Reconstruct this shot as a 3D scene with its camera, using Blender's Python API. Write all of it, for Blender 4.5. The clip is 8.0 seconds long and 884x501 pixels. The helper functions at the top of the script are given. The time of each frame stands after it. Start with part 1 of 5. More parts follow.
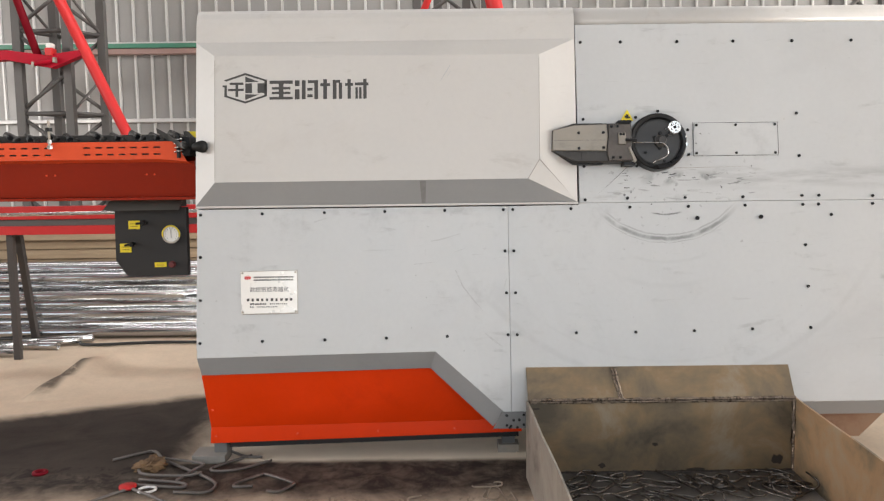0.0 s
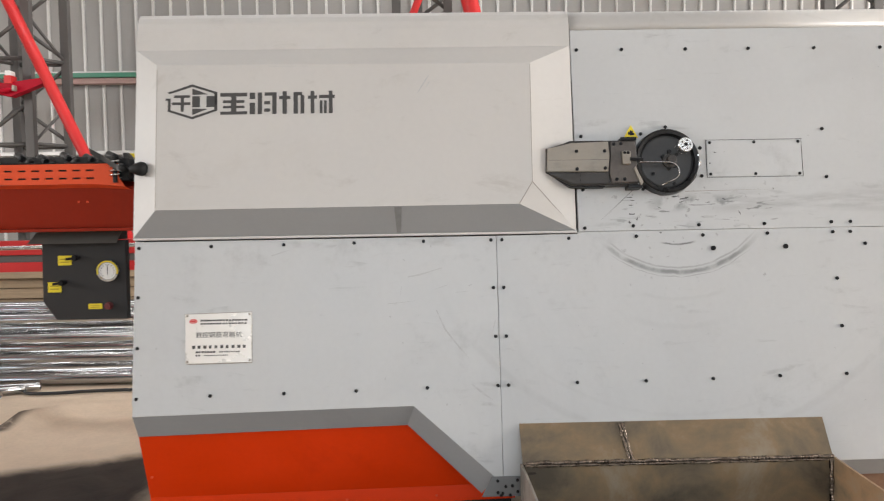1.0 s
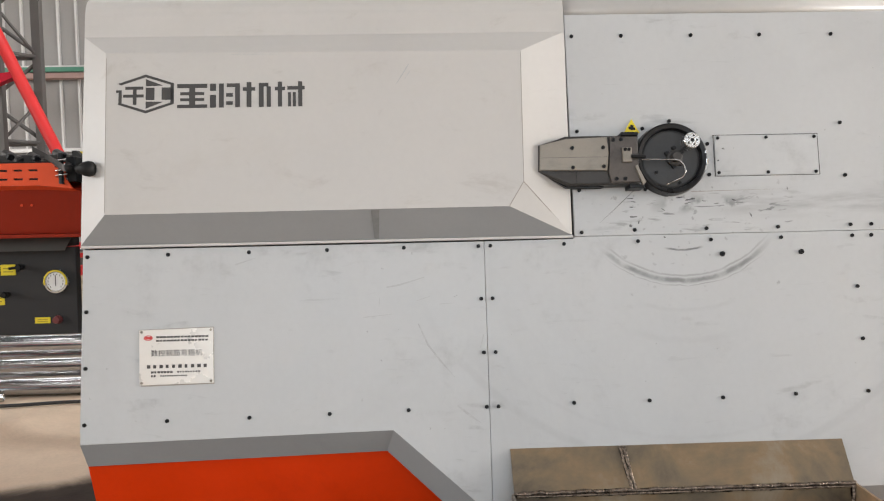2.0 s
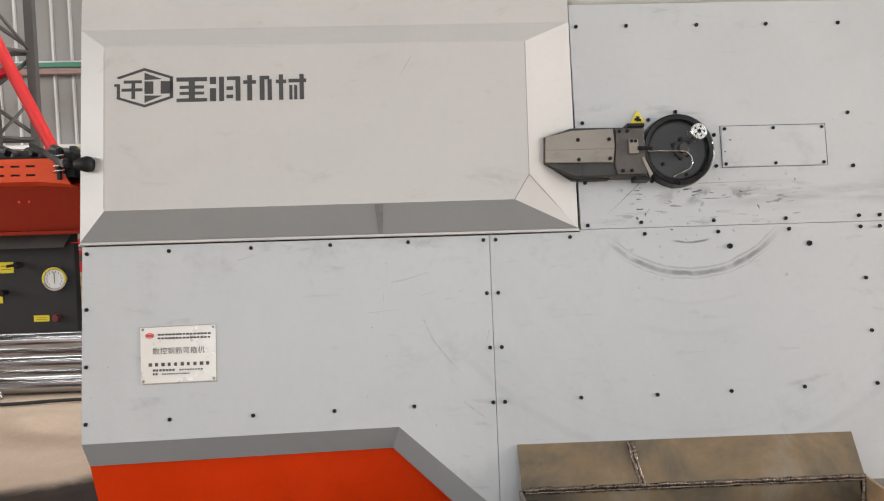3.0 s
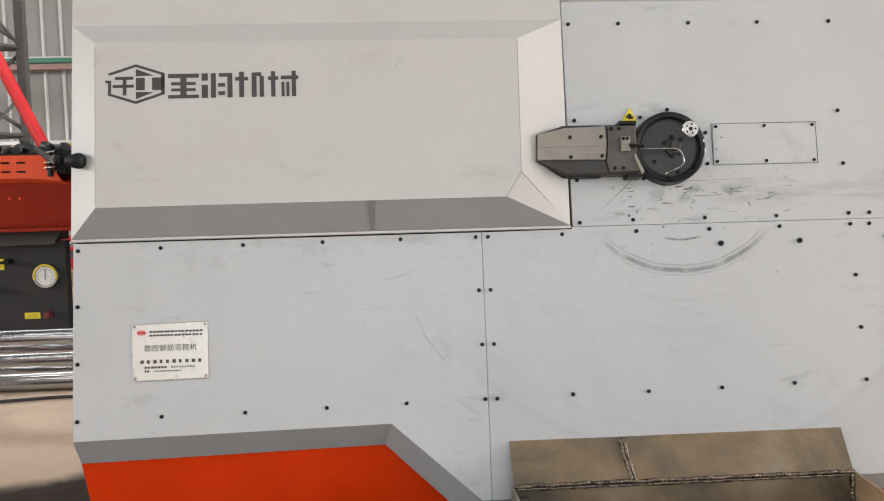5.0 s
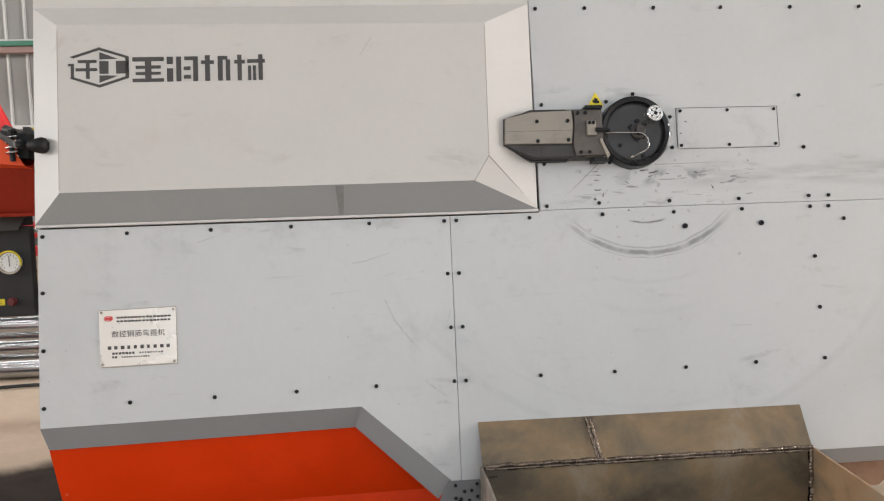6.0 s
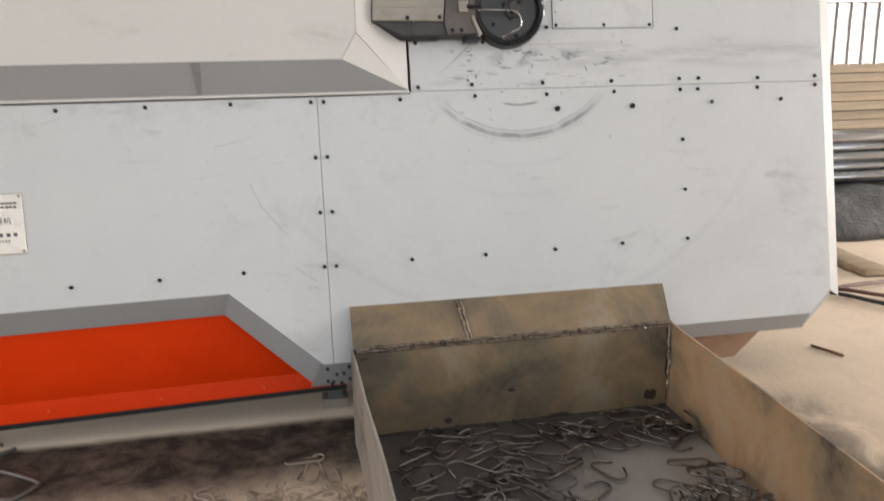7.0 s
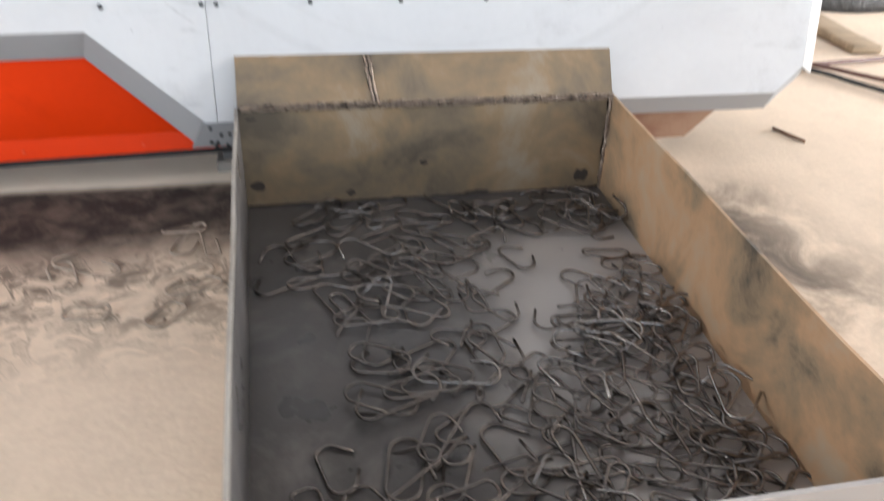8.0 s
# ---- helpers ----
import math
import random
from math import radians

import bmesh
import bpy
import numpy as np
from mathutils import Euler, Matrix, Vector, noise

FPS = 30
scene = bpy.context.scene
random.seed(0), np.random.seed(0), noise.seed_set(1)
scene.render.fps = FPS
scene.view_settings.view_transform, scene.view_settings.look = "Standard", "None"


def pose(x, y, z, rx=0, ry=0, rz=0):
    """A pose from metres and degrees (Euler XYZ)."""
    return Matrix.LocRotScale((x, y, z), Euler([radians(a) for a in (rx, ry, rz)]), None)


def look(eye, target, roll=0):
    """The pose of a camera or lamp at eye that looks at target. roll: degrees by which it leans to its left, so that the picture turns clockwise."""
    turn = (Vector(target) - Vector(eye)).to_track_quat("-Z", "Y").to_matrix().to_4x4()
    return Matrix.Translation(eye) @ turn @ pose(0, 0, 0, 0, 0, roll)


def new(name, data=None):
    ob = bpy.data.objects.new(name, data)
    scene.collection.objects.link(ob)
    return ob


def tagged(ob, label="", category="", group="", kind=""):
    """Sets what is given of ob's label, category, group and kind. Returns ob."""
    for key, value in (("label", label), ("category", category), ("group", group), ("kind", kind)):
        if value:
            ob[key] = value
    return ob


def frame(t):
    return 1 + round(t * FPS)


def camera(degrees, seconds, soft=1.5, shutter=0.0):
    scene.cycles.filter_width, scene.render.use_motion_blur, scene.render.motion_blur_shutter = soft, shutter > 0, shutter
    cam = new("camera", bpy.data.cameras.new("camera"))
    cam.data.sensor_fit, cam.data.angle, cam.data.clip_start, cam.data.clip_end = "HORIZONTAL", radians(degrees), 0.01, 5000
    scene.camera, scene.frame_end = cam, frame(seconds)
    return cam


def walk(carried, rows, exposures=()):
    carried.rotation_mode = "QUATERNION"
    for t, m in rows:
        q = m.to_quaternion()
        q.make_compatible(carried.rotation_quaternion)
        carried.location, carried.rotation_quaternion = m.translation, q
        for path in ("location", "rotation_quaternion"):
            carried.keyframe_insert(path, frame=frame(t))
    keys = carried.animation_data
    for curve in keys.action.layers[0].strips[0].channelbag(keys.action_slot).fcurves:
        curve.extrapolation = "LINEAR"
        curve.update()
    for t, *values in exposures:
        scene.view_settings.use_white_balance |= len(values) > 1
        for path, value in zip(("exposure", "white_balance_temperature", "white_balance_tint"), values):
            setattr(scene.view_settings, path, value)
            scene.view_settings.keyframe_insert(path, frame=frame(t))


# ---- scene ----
cam = camera(60.1, 8.0, 1.15, 0.35)
PATH = [
    (0, (1.255, -3.683, 1.483), (1.261, -1.693, 1.288), -0.7),
    (0.5, (1.256, -3.435, 1.45), (1.266, -1.44, 1.32), -0.5),
    (1, (1.283, -3.16, 1.438), (1.331, -1.163, 1.335), -1.0),
    (1.5, (1.332, -2.933, 1.467), (1.4, -0.937, 1.36), -1.0),
    (3, (1.289, -2.804, 1.466), (1.373, -0.81, 1.336), -1.6),
    (3.5, (1.287, -2.798, 1.464), (1.374, -0.805, 1.329), -1.5),
    (4, (1.285, -2.802, 1.466), (1.377, -0.808, 1.328), -1.5),
    (5.5, (1.291, -2.817, 1.468), (1.419, -0.826, 1.327), -1.6),
    (6, (1.309, -2.829, 1.462), (1.479, -0.844, 1.283), -1.7),
    (6.1, (1.325, -2.828, 1.461), (1.498, -0.844, 1.276), -1.7),
    (6.5, (1.395, -2.838, 1.446), (1.638, -0.869, 1.197), -1.8),
    (6.7, (1.442, -2.842, 1.430), (1.735, -0.897, 1.130), -1.75),
    (6.9, (1.485, -2.826, 1.415), (1.83, -0.896, 1.023), -1.5),
    (7, (1.505, -2.814, 1.404), (1.868, -0.9, 0.952), -1.3),
    (7.1, (1.516, -2.802, 1.387), (1.891, -0.899, 0.896), -1.2),
    (7.2, (1.556, -2.761, 1.38), (1.939, -0.889, 0.789), -0.8),
    (7.3, (1.573, -2.746, 1.367), (1.959, -0.887, 0.738), -0.5),
    (7.4, (1.615, -2.708, 1.358), (2.004, -0.870, 0.648), 0.0),
    (7.5, (1.647, -2.681, 1.357), (2.033, -0.867, 0.609), 0.5),
    (7.6, (1.694, -2.623, 1.338), (2.083, -0.833, 0.524), 1.0),
    (7.7, (1.716, -2.592, 1.332), (2.107, -0.822, 0.483), 1.4),
    (7.8, (1.762, -2.541, 1.329), (2.151, -0.814, 0.398), 1.9),
    (7.9, (1.792, -2.532, 1.321), (2.17, -0.823, 0.353), 1.9),
    (8, (1.845, -2.502, 1.298), (2.21, -0.828, 0.265), 2.3),
]
EXPOSURES = [(0, -0.53, 6350, 10), (1.0, -0.66, 6330, 10), (3.0, -0.64, 6300, 10), (6.0, -0.65, 6300, 10), (6.8, -0.64, 6300, 10), (7.3, -0.37, 6400, 10), (7.6, -0.18, 6350, 10), (8.0, 0.05, 5880, 10)]
walk(cam, [(t, look(eye, target, roll)) for t, eye, target, roll in PATH], EXPOSURES)

# ---- world and lights ----
world = bpy.data.worlds.new("hall_daylight")
scene.world = world
world.use_nodes = True
wn = world.node_tree.nodes
wsky = wn.new("ShaderNodeTexSky")
wsky.sky_type = "NISHITA"
wsky.sun_disc = False
wsky.sun_elevation, wsky.sun_rotation = radians(40), radians(200)
wn["Background"].inputs[1].default_value = 0.08
world.node_tree.links.new(wsky.outputs[0], wn["Background"].inputs[0])


def area(name, at, target, sx, sy, watts, colour):
    """Daylight from one of the hall's openings, all of them unseen and added."""
    d = bpy.data.lights.new(name, "AREA")
    d.shape, d.size, d.size_y, d.energy, d.color = "RECTANGLE", sx, sy, watts, colour
    ob = new(name, d)
    ob.matrix_world = look(at, target)
    return ob


area("skylight_daylight", (1.5, -3.2, 7.9), (1.5, -3.2, 0), 14.0, 2.0, 90, (1.0, 0.96, 0.91))
area("skylight_daylight", (1.5, 5.6, 7.9), (1.5, 5.6, 0), 14.0, 1.6, 500, (1.0, 0.97, 0.93))
area("doorway_daylight", (2.0, -11.9, 3.7), (2.0, 0, 1.2), 9.0, 5.6, 540, (0.86, 0.94, 1.0))
area("side_window_daylight", (-10.9, -3.0, 4.0), (0, -1.0, 1.5), 9.0, 2.6, 1150, (1.0, 0.96, 0.91))
area("side_window_daylight", (21.9, -2.5, 3.5), (3, -1.0, 1.4), 11.0, 3.5, 7600, (1.0, 0.96, 0.91))


# ---- materials ----
def material(name, colour, rough=0.5, metal=0.0, var=0.12, scale=6.0, fine=90.0, bump=0.05, second=None, amount=0.0, spot=0.55, coat=0.0, stretch=(1, 1, 1), bump_scale=1.0, rough_var=0.12, shine=0.5):
    """A painted, metal, earth or wooden surface: grain and stains at two scales, worn gloss and fine relief."""
    m = bpy.data.materials.new(name)
    m.use_nodes = True
    nt = m.node_tree
    n, l = nt.nodes, nt.links
    b = n["Principled BSDF"]
    co = n.new("ShaderNodeTexCoord")
    mp = n.new("ShaderNodeMapping")
    mp.inputs["Scale"].default_value = stretch
    l.new(co.outputs["Object"], mp.inputs["Vector"])
    big, small = n.new("ShaderNodeTexNoise"), n.new("ShaderNodeTexNoise")
    big.inputs["Scale"].default_value, big.inputs["Detail"].default_value, big.inputs["Roughness"].default_value = scale, 6, 0.6
    small.inputs["Scale"].default_value, small.inputs["Detail"].default_value = fine, 4
    l.new(mp.outputs[0], big.inputs["Vector"])
    l.new(mp.outputs[0], small.inputs["Vector"])
    info = n.new("ShaderNodeObjectInfo")
    mixv = n.new("ShaderNodeMath")
    mixv.operation = "MULTIPLY_ADD"
    l.new(small.outputs[0], mixv.inputs[0])
    mixv.inputs[1].default_value = 0.35
    l.new(big.outputs[0], mixv.inputs[2])
    ramp = n.new("ShaderNodeMapRange")
    ramp.inputs["From Min"].default_value, ramp.inputs["From Max"].default_value = 0.35, 1.0
    ramp.inputs["To Min"].default_value, ramp.inputs["To Max"].default_value = 1 - var, 1 + var
    l.new(mixv.outputs[0], ramp.inputs["Value"])
    rnd = n.new("ShaderNodeMath")
    rnd.operation = "MULTIPLY_ADD"
    l.new(info.outputs["Random"], rnd.inputs[0])
    rnd.inputs[1].default_value = var * 0.7
    l.new(ramp.outputs[0], rnd.inputs[2])
    base = n.new("ShaderNodeVectorMath")
    base.operation = "SCALE"
    base.inputs[0].default_value = colour
    l.new(rnd.outputs[0], base.inputs["Scale"])
    out = base.outputs[0]
    if second:
        st = n.new("ShaderNodeTexNoise")
        st.inputs["Scale"].default_value, st.inputs["Detail"].default_value, st.inputs["Roughness"].default_value = scale * 0.6, 8, 0.65
        st.inputs["Distortion"].default_value = 0.6
        l.new(mp.outputs[0], st.inputs["Vector"])
        cut = n.new("ShaderNodeMapRange")
        cut.inputs["From Min"].default_value, cut.inputs["From Max"].default_value = spot, spot + 0.14
        cut.inputs["To Max"].default_value = amount
        l.new(st.outputs[0], cut.inputs["Value"])
        mx = n.new("ShaderNodeMix")
        mx.data_type = "RGBA"
        l.new(cut.outputs[0], mx.inputs["Factor"])
        l.new(out, mx.inputs[6])
        mx.inputs[7].default_value = (*second, 1)
        out = mx.outputs[2]
    l.new(out, b.inputs["Base Color"])
    rr = n.new("ShaderNodeMapRange")
    rr.inputs["From Min"].default_value, rr.inputs["From Max"].default_value = 0.3, 0.75
    rr.inputs["To Min"].default_value, rr.inputs["To Max"].default_value = max(0.03, rough - rough_var), min(1, rough + rough_var)
    l.new(big.outputs[0], rr.inputs["Value"])
    l.new(rr.outputs[0], b.inputs["Roughness"])
    b.inputs["Metallic"].default_value = metal
    b.inputs["Coat Weight"].default_value = coat
    b.inputs["Specular IOR Level"].default_value = shine
    if bump:
        bp = n.new("ShaderNodeBump")
        bp.inputs["Strength"].default_value, bp.inputs["Distance"].default_value = bump, 0.01 * bump_scale
        l.new(mixv.outputs[0], bp.inputs["Height"])
        l.new(bp.outputs[0], b.inputs["Normal"])
    return m


def node_math(nt, op, a, b=None, c=None, clamp=False):
    q = nt.nodes.new("ShaderNodeMath")
    q.operation, q.use_clamp = op, clamp
    for k, v in enumerate((a, b, c)):
        if v is None:
            continue
        if isinstance(v, (int, float)):
            q.inputs[k].default_value = v
        else:
            nt.links.new(v, q.inputs[k])
    return q.outputs[0]


def node_smooth(nt, v, lo, hi):
    """0 below lo, 1 above hi, smooth between; lo may be above hi."""
    q = nt.nodes.new("ShaderNodeMapRange")
    q.interpolation_type = "SMOOTHSTEP"
    if lo > hi:
        q.inputs["From Min"].default_value, q.inputs["From Max"].default_value = hi, lo
        q.inputs["To Min"].default_value, q.inputs["To Max"].default_value = 1, 0
    else:
        q.inputs["From Min"].default_value, q.inputs["From Max"].default_value = lo, hi
    nt.links.new(v, q.inputs["Value"])
    return q.outputs[0]


def face_paint():
    """Worn light grey sheet paint, with rub marks in arcs round the bending disc and smudges below it."""
    m = material("light_grey_machine_paint", (0.520, 0.530, 0.537), 0.42, 0, 0.06, 1.6, 40, 0.02, (0.44, 0.445, 0.45), 0.4, 0.54)
    nt = m.node_tree
    n, l = nt.nodes, nt.links
    co = n.new("ShaderNodeTexCoord")
    sep = n.new("ShaderNodeSeparateXYZ")
    l.new(co.outputs["Object"], sep.inputs[0])
    dx = node_math(nt, "SUBTRACT", sep.outputs[0], 2.406)
    dz = node_math(nt, "SUBTRACT", sep.outputs[2], 1.503)
    r = node_math(nt, "SQRT", node_math(nt, "ADD", node_math(nt, "MULTIPLY", dx, dx), node_math(nt, "MULTIPLY", dz, dz)))
    ang = node_math(nt, "ARCTAN2", dx, node_math(nt, "MULTIPLY", dz, -1.0))
    aa = node_math(nt, "ABSOLUTE", ang)
    ns = n.new("ShaderNodeTexNoise")
    ns.inputs["Scale"].default_value, ns.inputs["Detail"].default_value = 14, 8
    l.new(co.outputs["Object"], ns.inputs["Vector"])
    streak = n.new("ShaderNodeTexNoise")
    mp = n.new("ShaderNodeMapping")
    mp.inputs["Scale"].default_value = (5, 1, 28)
    l.new(co.outputs["Object"], mp.inputs["Vector"])
    l.new(mp.outputs[0], streak.inputs["Vector"])
    streak.inputs["Scale"].default_value, streak.inputs["Detail"].default_value, streak.inputs["Distortion"].default_value = 1.6, 7, 0.8
    rough_r = node_math(nt, "MULTIPLY_ADD", ns.outputs[0], 0.02, r)

    def ring(radius, half, reach, weight):
        d = node_math(nt, "ABSOLUTE", node_math(nt, "SUBTRACT", rough_r, radius))
        a = node_smooth(nt, d, half, half * 0.2)
        b = node_smooth(nt, aa, reach, reach * 0.55)
        k = node_smooth(nt, ns.outputs[0], 0.18, 0.60)
        return node_math(nt, "MULTIPLY", node_math(nt, "MULTIPLY", a, b), node_math(nt, "MULTIPLY", k, weight))

    marks = ring(0.484, 0.015, 0.92, 0.66)
    for radius, half, reach, weight in ((0.464, 0.006, 1.0, 0.36), (0.503, 0.0035, 0.8, 0.36), (0.36, 0.006, 0.25, 0.8), (0.60, 0.012, 0.4, 0.07), (0.72, 0.02, 0.4, 0.05), (1.20, 0.024, 1.25, 0.085), (1.10, 0.012, 0.9, 0.04)):
        marks = node_math(nt, "MAXIMUM", marks, ring(radius, half, reach, weight))
    zone = node_math(nt, "MULTIPLY", node_smooth(nt, node_math(nt, "ABSOLUTE", node_math(nt, "ADD", dz, 0.20)), 0.12, 0.02), node_smooth(nt, node_math(nt, "ABSOLUTE", node_math(nt, "SUBTRACT", dx, 0.12)), 0.62, 0.2))
    smear = node_math(nt, "MULTIPLY", zone, node_math(nt, "MULTIPLY", node_smooth(nt, streak.outputs[0], 0.57, 0.68), 0.7))
    wide = node_math(nt, "MULTIPLY", node_smooth(nt, streak.outputs[0], 0.62, 0.84), 0.16)
    smudge = n.new("ShaderNodeTexNoise")
    smudge.inputs["Scale"].default_value, smudge.inputs["Detail"].default_value, smudge.inputs["Roughness"].default_value = 2.3, 9, 0.7
    l.new(co.outputs["Object"], smudge.inputs["Vector"])
    wide = node_math(nt, "MAXIMUM", wide, node_math(nt, "MULTIPLY", node_smooth(nt, smudge.outputs[0], 0.55, 0.76), 0.30))
    scuff = n.new("ShaderNodeTexNoise")
    turned = n.new("ShaderNodeMapping")
    turned.inputs["Rotation"].default_value = (0, 0.5, 0)
    turned.inputs["Scale"].default_value = (3.2, 1, 15)
    l.new(co.outputs["Object"], turned.inputs["Vector"])
    l.new(turned.outputs[0], scuff.inputs["Vector"])
    scuff.inputs["Scale"].default_value, scuff.inputs["Detail"].default_value, scuff.inputs["Distortion"].default_value = 1.1, 8, 0.5
    patch = node_smooth(nt, smudge.outputs[0], 0.47, 0.60)
    wide = node_math(nt, "MAXIMUM", wide, node_math(nt, "MULTIPLY", patch, node_math(nt, "MULTIPLY", node_smooth(nt, scuff.outputs[0], 0.58, 0.70), 0.27)))
    fleck = n.new("ShaderNodeTexNoise")
    fleck.inputs["Scale"].default_value, fleck.inputs["Detail"].default_value = 34, 4
    l.new(co.outputs["Object"], fleck.inputs["Vector"])
    wide = node_math(nt, "MAXIMUM", wide, node_math(nt, "MULTIPLY", node_smooth(nt, fleck.outputs[0], 0.71, 0.75), 0.32))
    near = node_math(nt, "MULTIPLY", node_smooth(nt, r, 0.70, 0.16), node_math(nt, "MULTIPLY", node_smooth(nt, fleck.outputs[0], 0.63, 0.68), node_math(nt, "MULTIPLY", node_smooth(nt, dz, 0.04, -0.12), 0.4)))
    rubbed = node_math(nt, "MULTIPLY", node_smooth(nt, node_math(nt, "ABSOLUTE", node_math(nt, "ADD", dz, 0.165)), 0.05, 0.0), node_smooth(nt, node_math(nt, "ABSOLUTE", node_math(nt, "SUBTRACT", dx, 0.10)), 0.30, 0.05))
    near = node_math(nt, "MAXIMUM", near, node_math(nt, "MULTIPLY", rubbed, node_math(nt, "MULTIPLY", node_smooth(nt, ns.outputs[0], 0.46, 0.62), 0.7)))
    # a long soft smear that the bars rub along the right of the disc
    soft = n.new("ShaderNodeTexNoise")
    lying = n.new("ShaderNodeMapping")
    lying.inputs["Scale"].default_value = (2.2, 1, 16)
    l.new(co.outputs["Object"], lying.inputs["Vector"])
    l.new(lying.outputs[0], soft.inputs["Vector"])
    soft.inputs["Scale"].default_value, soft.inputs["Detail"].default_value, soft.inputs["Roughness"].default_value = 1.3, 6, 0.6
    band = node_math(nt, "MULTIPLY", node_smooth(nt, node_math(nt, "ABSOLUTE", node_math(nt, "ADD", dz, 0.165)), 0.085, 0.0), node_smooth(nt, dx, 0.05, 0.30))
    near = node_math(nt, "MAXIMUM", near, node_math(nt, "MULTIPLY", band, node_math(nt, "MULTIPLY", node_smooth(nt, soft.outputs[0], 0.36, 0.66), 0.34)))
    marks = node_math(nt, "MAXIMUM", node_math(nt, "MAXIMUM", marks, near), node_math(nt, "MAXIMUM", smear, wide))
    mx = n.new("ShaderNodeMix")
    mx.data_type = "RGBA"
    b = n["Principled BSDF"]
    old = b.inputs["Base Color"].links[0].from_socket
    l.new(old, mx.inputs[6])
    mx.inputs[7].default_value = (0.10, 0.10, 0.10, 1)
    l.new(marks, mx.inputs["Factor"])
    l.new(mx.outputs[2], b.inputs["Base Color"])
    return m


def floor_earth():
    """Dusty sand-coloured concrete, with dark mill scale fallen along the machine; scale and shade share one tone under
    the wire straightener.
    """
    m = material("dusty_concrete_floor", (0.62, 0.502, 0.382), 0.9, 0, 0.16, 1.1, 45, 0.5, (0.41, 0.338, 0.266), 0.5, 0.55, shine=0.2)
    nt = m.node_tree
    n, l = nt.nodes, nt.links
    co = n.new("ShaderNodeTexCoord")
    ns = n.new("ShaderNodeTexNoise")
    ns.inputs["Scale"].default_value, ns.inputs["Detail"].default_value, ns.inputs["Roughness"].default_value = 2.6, 8, 0.65
    ns.inputs["Distortion"].default_value = 0.8
    l.new(co.outputs["Object"], ns.inputs["Vector"])
    sw = n.new("ShaderNodeTexNoise")
    sw.inputs["Scale"].default_value, sw.inputs["Detail"].default_value, sw.inputs["Roughness"].default_value, sw.inputs["Distortion"].default_value = 8, 10, 0.72, 0.55
    l.new(co.outputs["Object"], sw.inputs["Vector"])
    sep = n.new("ShaderNodeSeparateXYZ")
    l.new(co.outputs["Object"], sep.inputs[0])
    wob = node_math(nt, "MULTIPLY", node_math(nt, "SUBTRACT", ns.outputs[0], 0.5), 0.35)
    x = node_math(nt, "ADD", sep.outputs[0], wob)
    y = node_math(nt, "ADD", sep.outputs[1], wob)
    left = node_smooth(nt, x, 0.12, -0.28)
    # along the machine's foot
    yf = node_math(nt, "MULTIPLY_ADD", wob, 0.22, sep.outputs[1])
    front = node_math(nt, "MULTIPLY", node_smooth(nt, yf, 0.235, 0.165), node_smooth(nt, y, -0.50, -0.10))
    front = node_math(nt, "MULTIPLY", front, node_smooth(nt, x, 1.95, 1.75))
    # under the straightener: dark dust and the beam's shadow in one tone
    slope = node_math(nt, "MULTIPLY_ADD", x, -0.42, y)
    side = node_math(nt, "MULTIPLY", node_smooth(nt, slope, 1.72, 1.50), node_smooth(nt, y, -0.30, 0.12))
    side = node_math(nt, "MULTIPLY", side, left)
    swirl = node_math(nt, "MULTIPLY_ADD", node_smooth(nt, sw.outputs[0], 0.38, 0.72), -0.16, 1.0)
    fac = node_math(nt, "MULTIPLY", node_math(nt, "MAXIMUM", node_math(nt, "MULTIPLY", front, swirl), node_math(nt, "MULTIPLY", side, node_math(nt, "MULTIPLY_ADD", ns.outputs[0], -0.12, 1.03))), 0.98)
    # thin swirls trodden over the rest
    trod = node_math(nt, "MULTIPLY", node_math(nt, "MULTIPLY", node_smooth(nt, y, -1.05, -0.42), node_smooth(nt, x, 1.9, 1.7)), node_smooth(nt, yf, 0.235, 0.165))
    faint = node_math(nt, "MULTIPLY", node_smooth(nt, sw.outputs[0], 0.41, 0.66), node_math(nt, "MULTIPLY_ADD", trod, 0.24, 0.05))
    fac = node_math(nt, "MAXIMUM", fac, faint)
    # curled prints of trodden ties, and grey dust beside the box
    curl = n.new("ShaderNodeTexNoise")
    curl.inputs["Scale"].default_value, curl.inputs["Detail"].default_value, curl.inputs["Roughness"].default_value, curl.inputs["Distortion"].default_value = 9, 3, 0.5, 1.6
    l.new(co.outputs["Object"], curl.inputs["Vector"])
    line = node_smooth(nt, node_math(nt, "ABSOLUTE", node_math(nt, "SUBTRACT", curl.outputs[0], 0.5)), 0.055, 0.0)
    prints = node_math(nt, "MULTIPLY", node_math(nt, "MULTIPLY", line, trod), node_math(nt, "MULTIPLY", node_smooth(nt, ns.outputs[0], 0.32, 0.50), 0.70))
    fac = node_math(nt, "MAXIMUM", fac, prints)
    blot = node_math(nt, "MULTIPLY", node_smooth(nt, curl.outputs[0], 0.47, 0.62), node_math(nt, "MULTIPLY", trod, node_math(nt, "MULTIPLY", node_smooth(nt, ns.outputs[0], 0.30, 0.50), 0.72)))
    fac = node_math(nt, "MAXIMUM", fac, blot)
    grey = node_math(nt, "MULTIPLY", node_smooth(nt, sep.outputs[0], 2.95, 3.1), node_math(nt, "MULTIPLY", node_smooth(nt, x, 3.95, 3.35), node_math(nt, "MULTIPLY", node_smooth(nt, y, 0.12, -0.12), node_smooth(nt, y, -1.25, -0.75))))
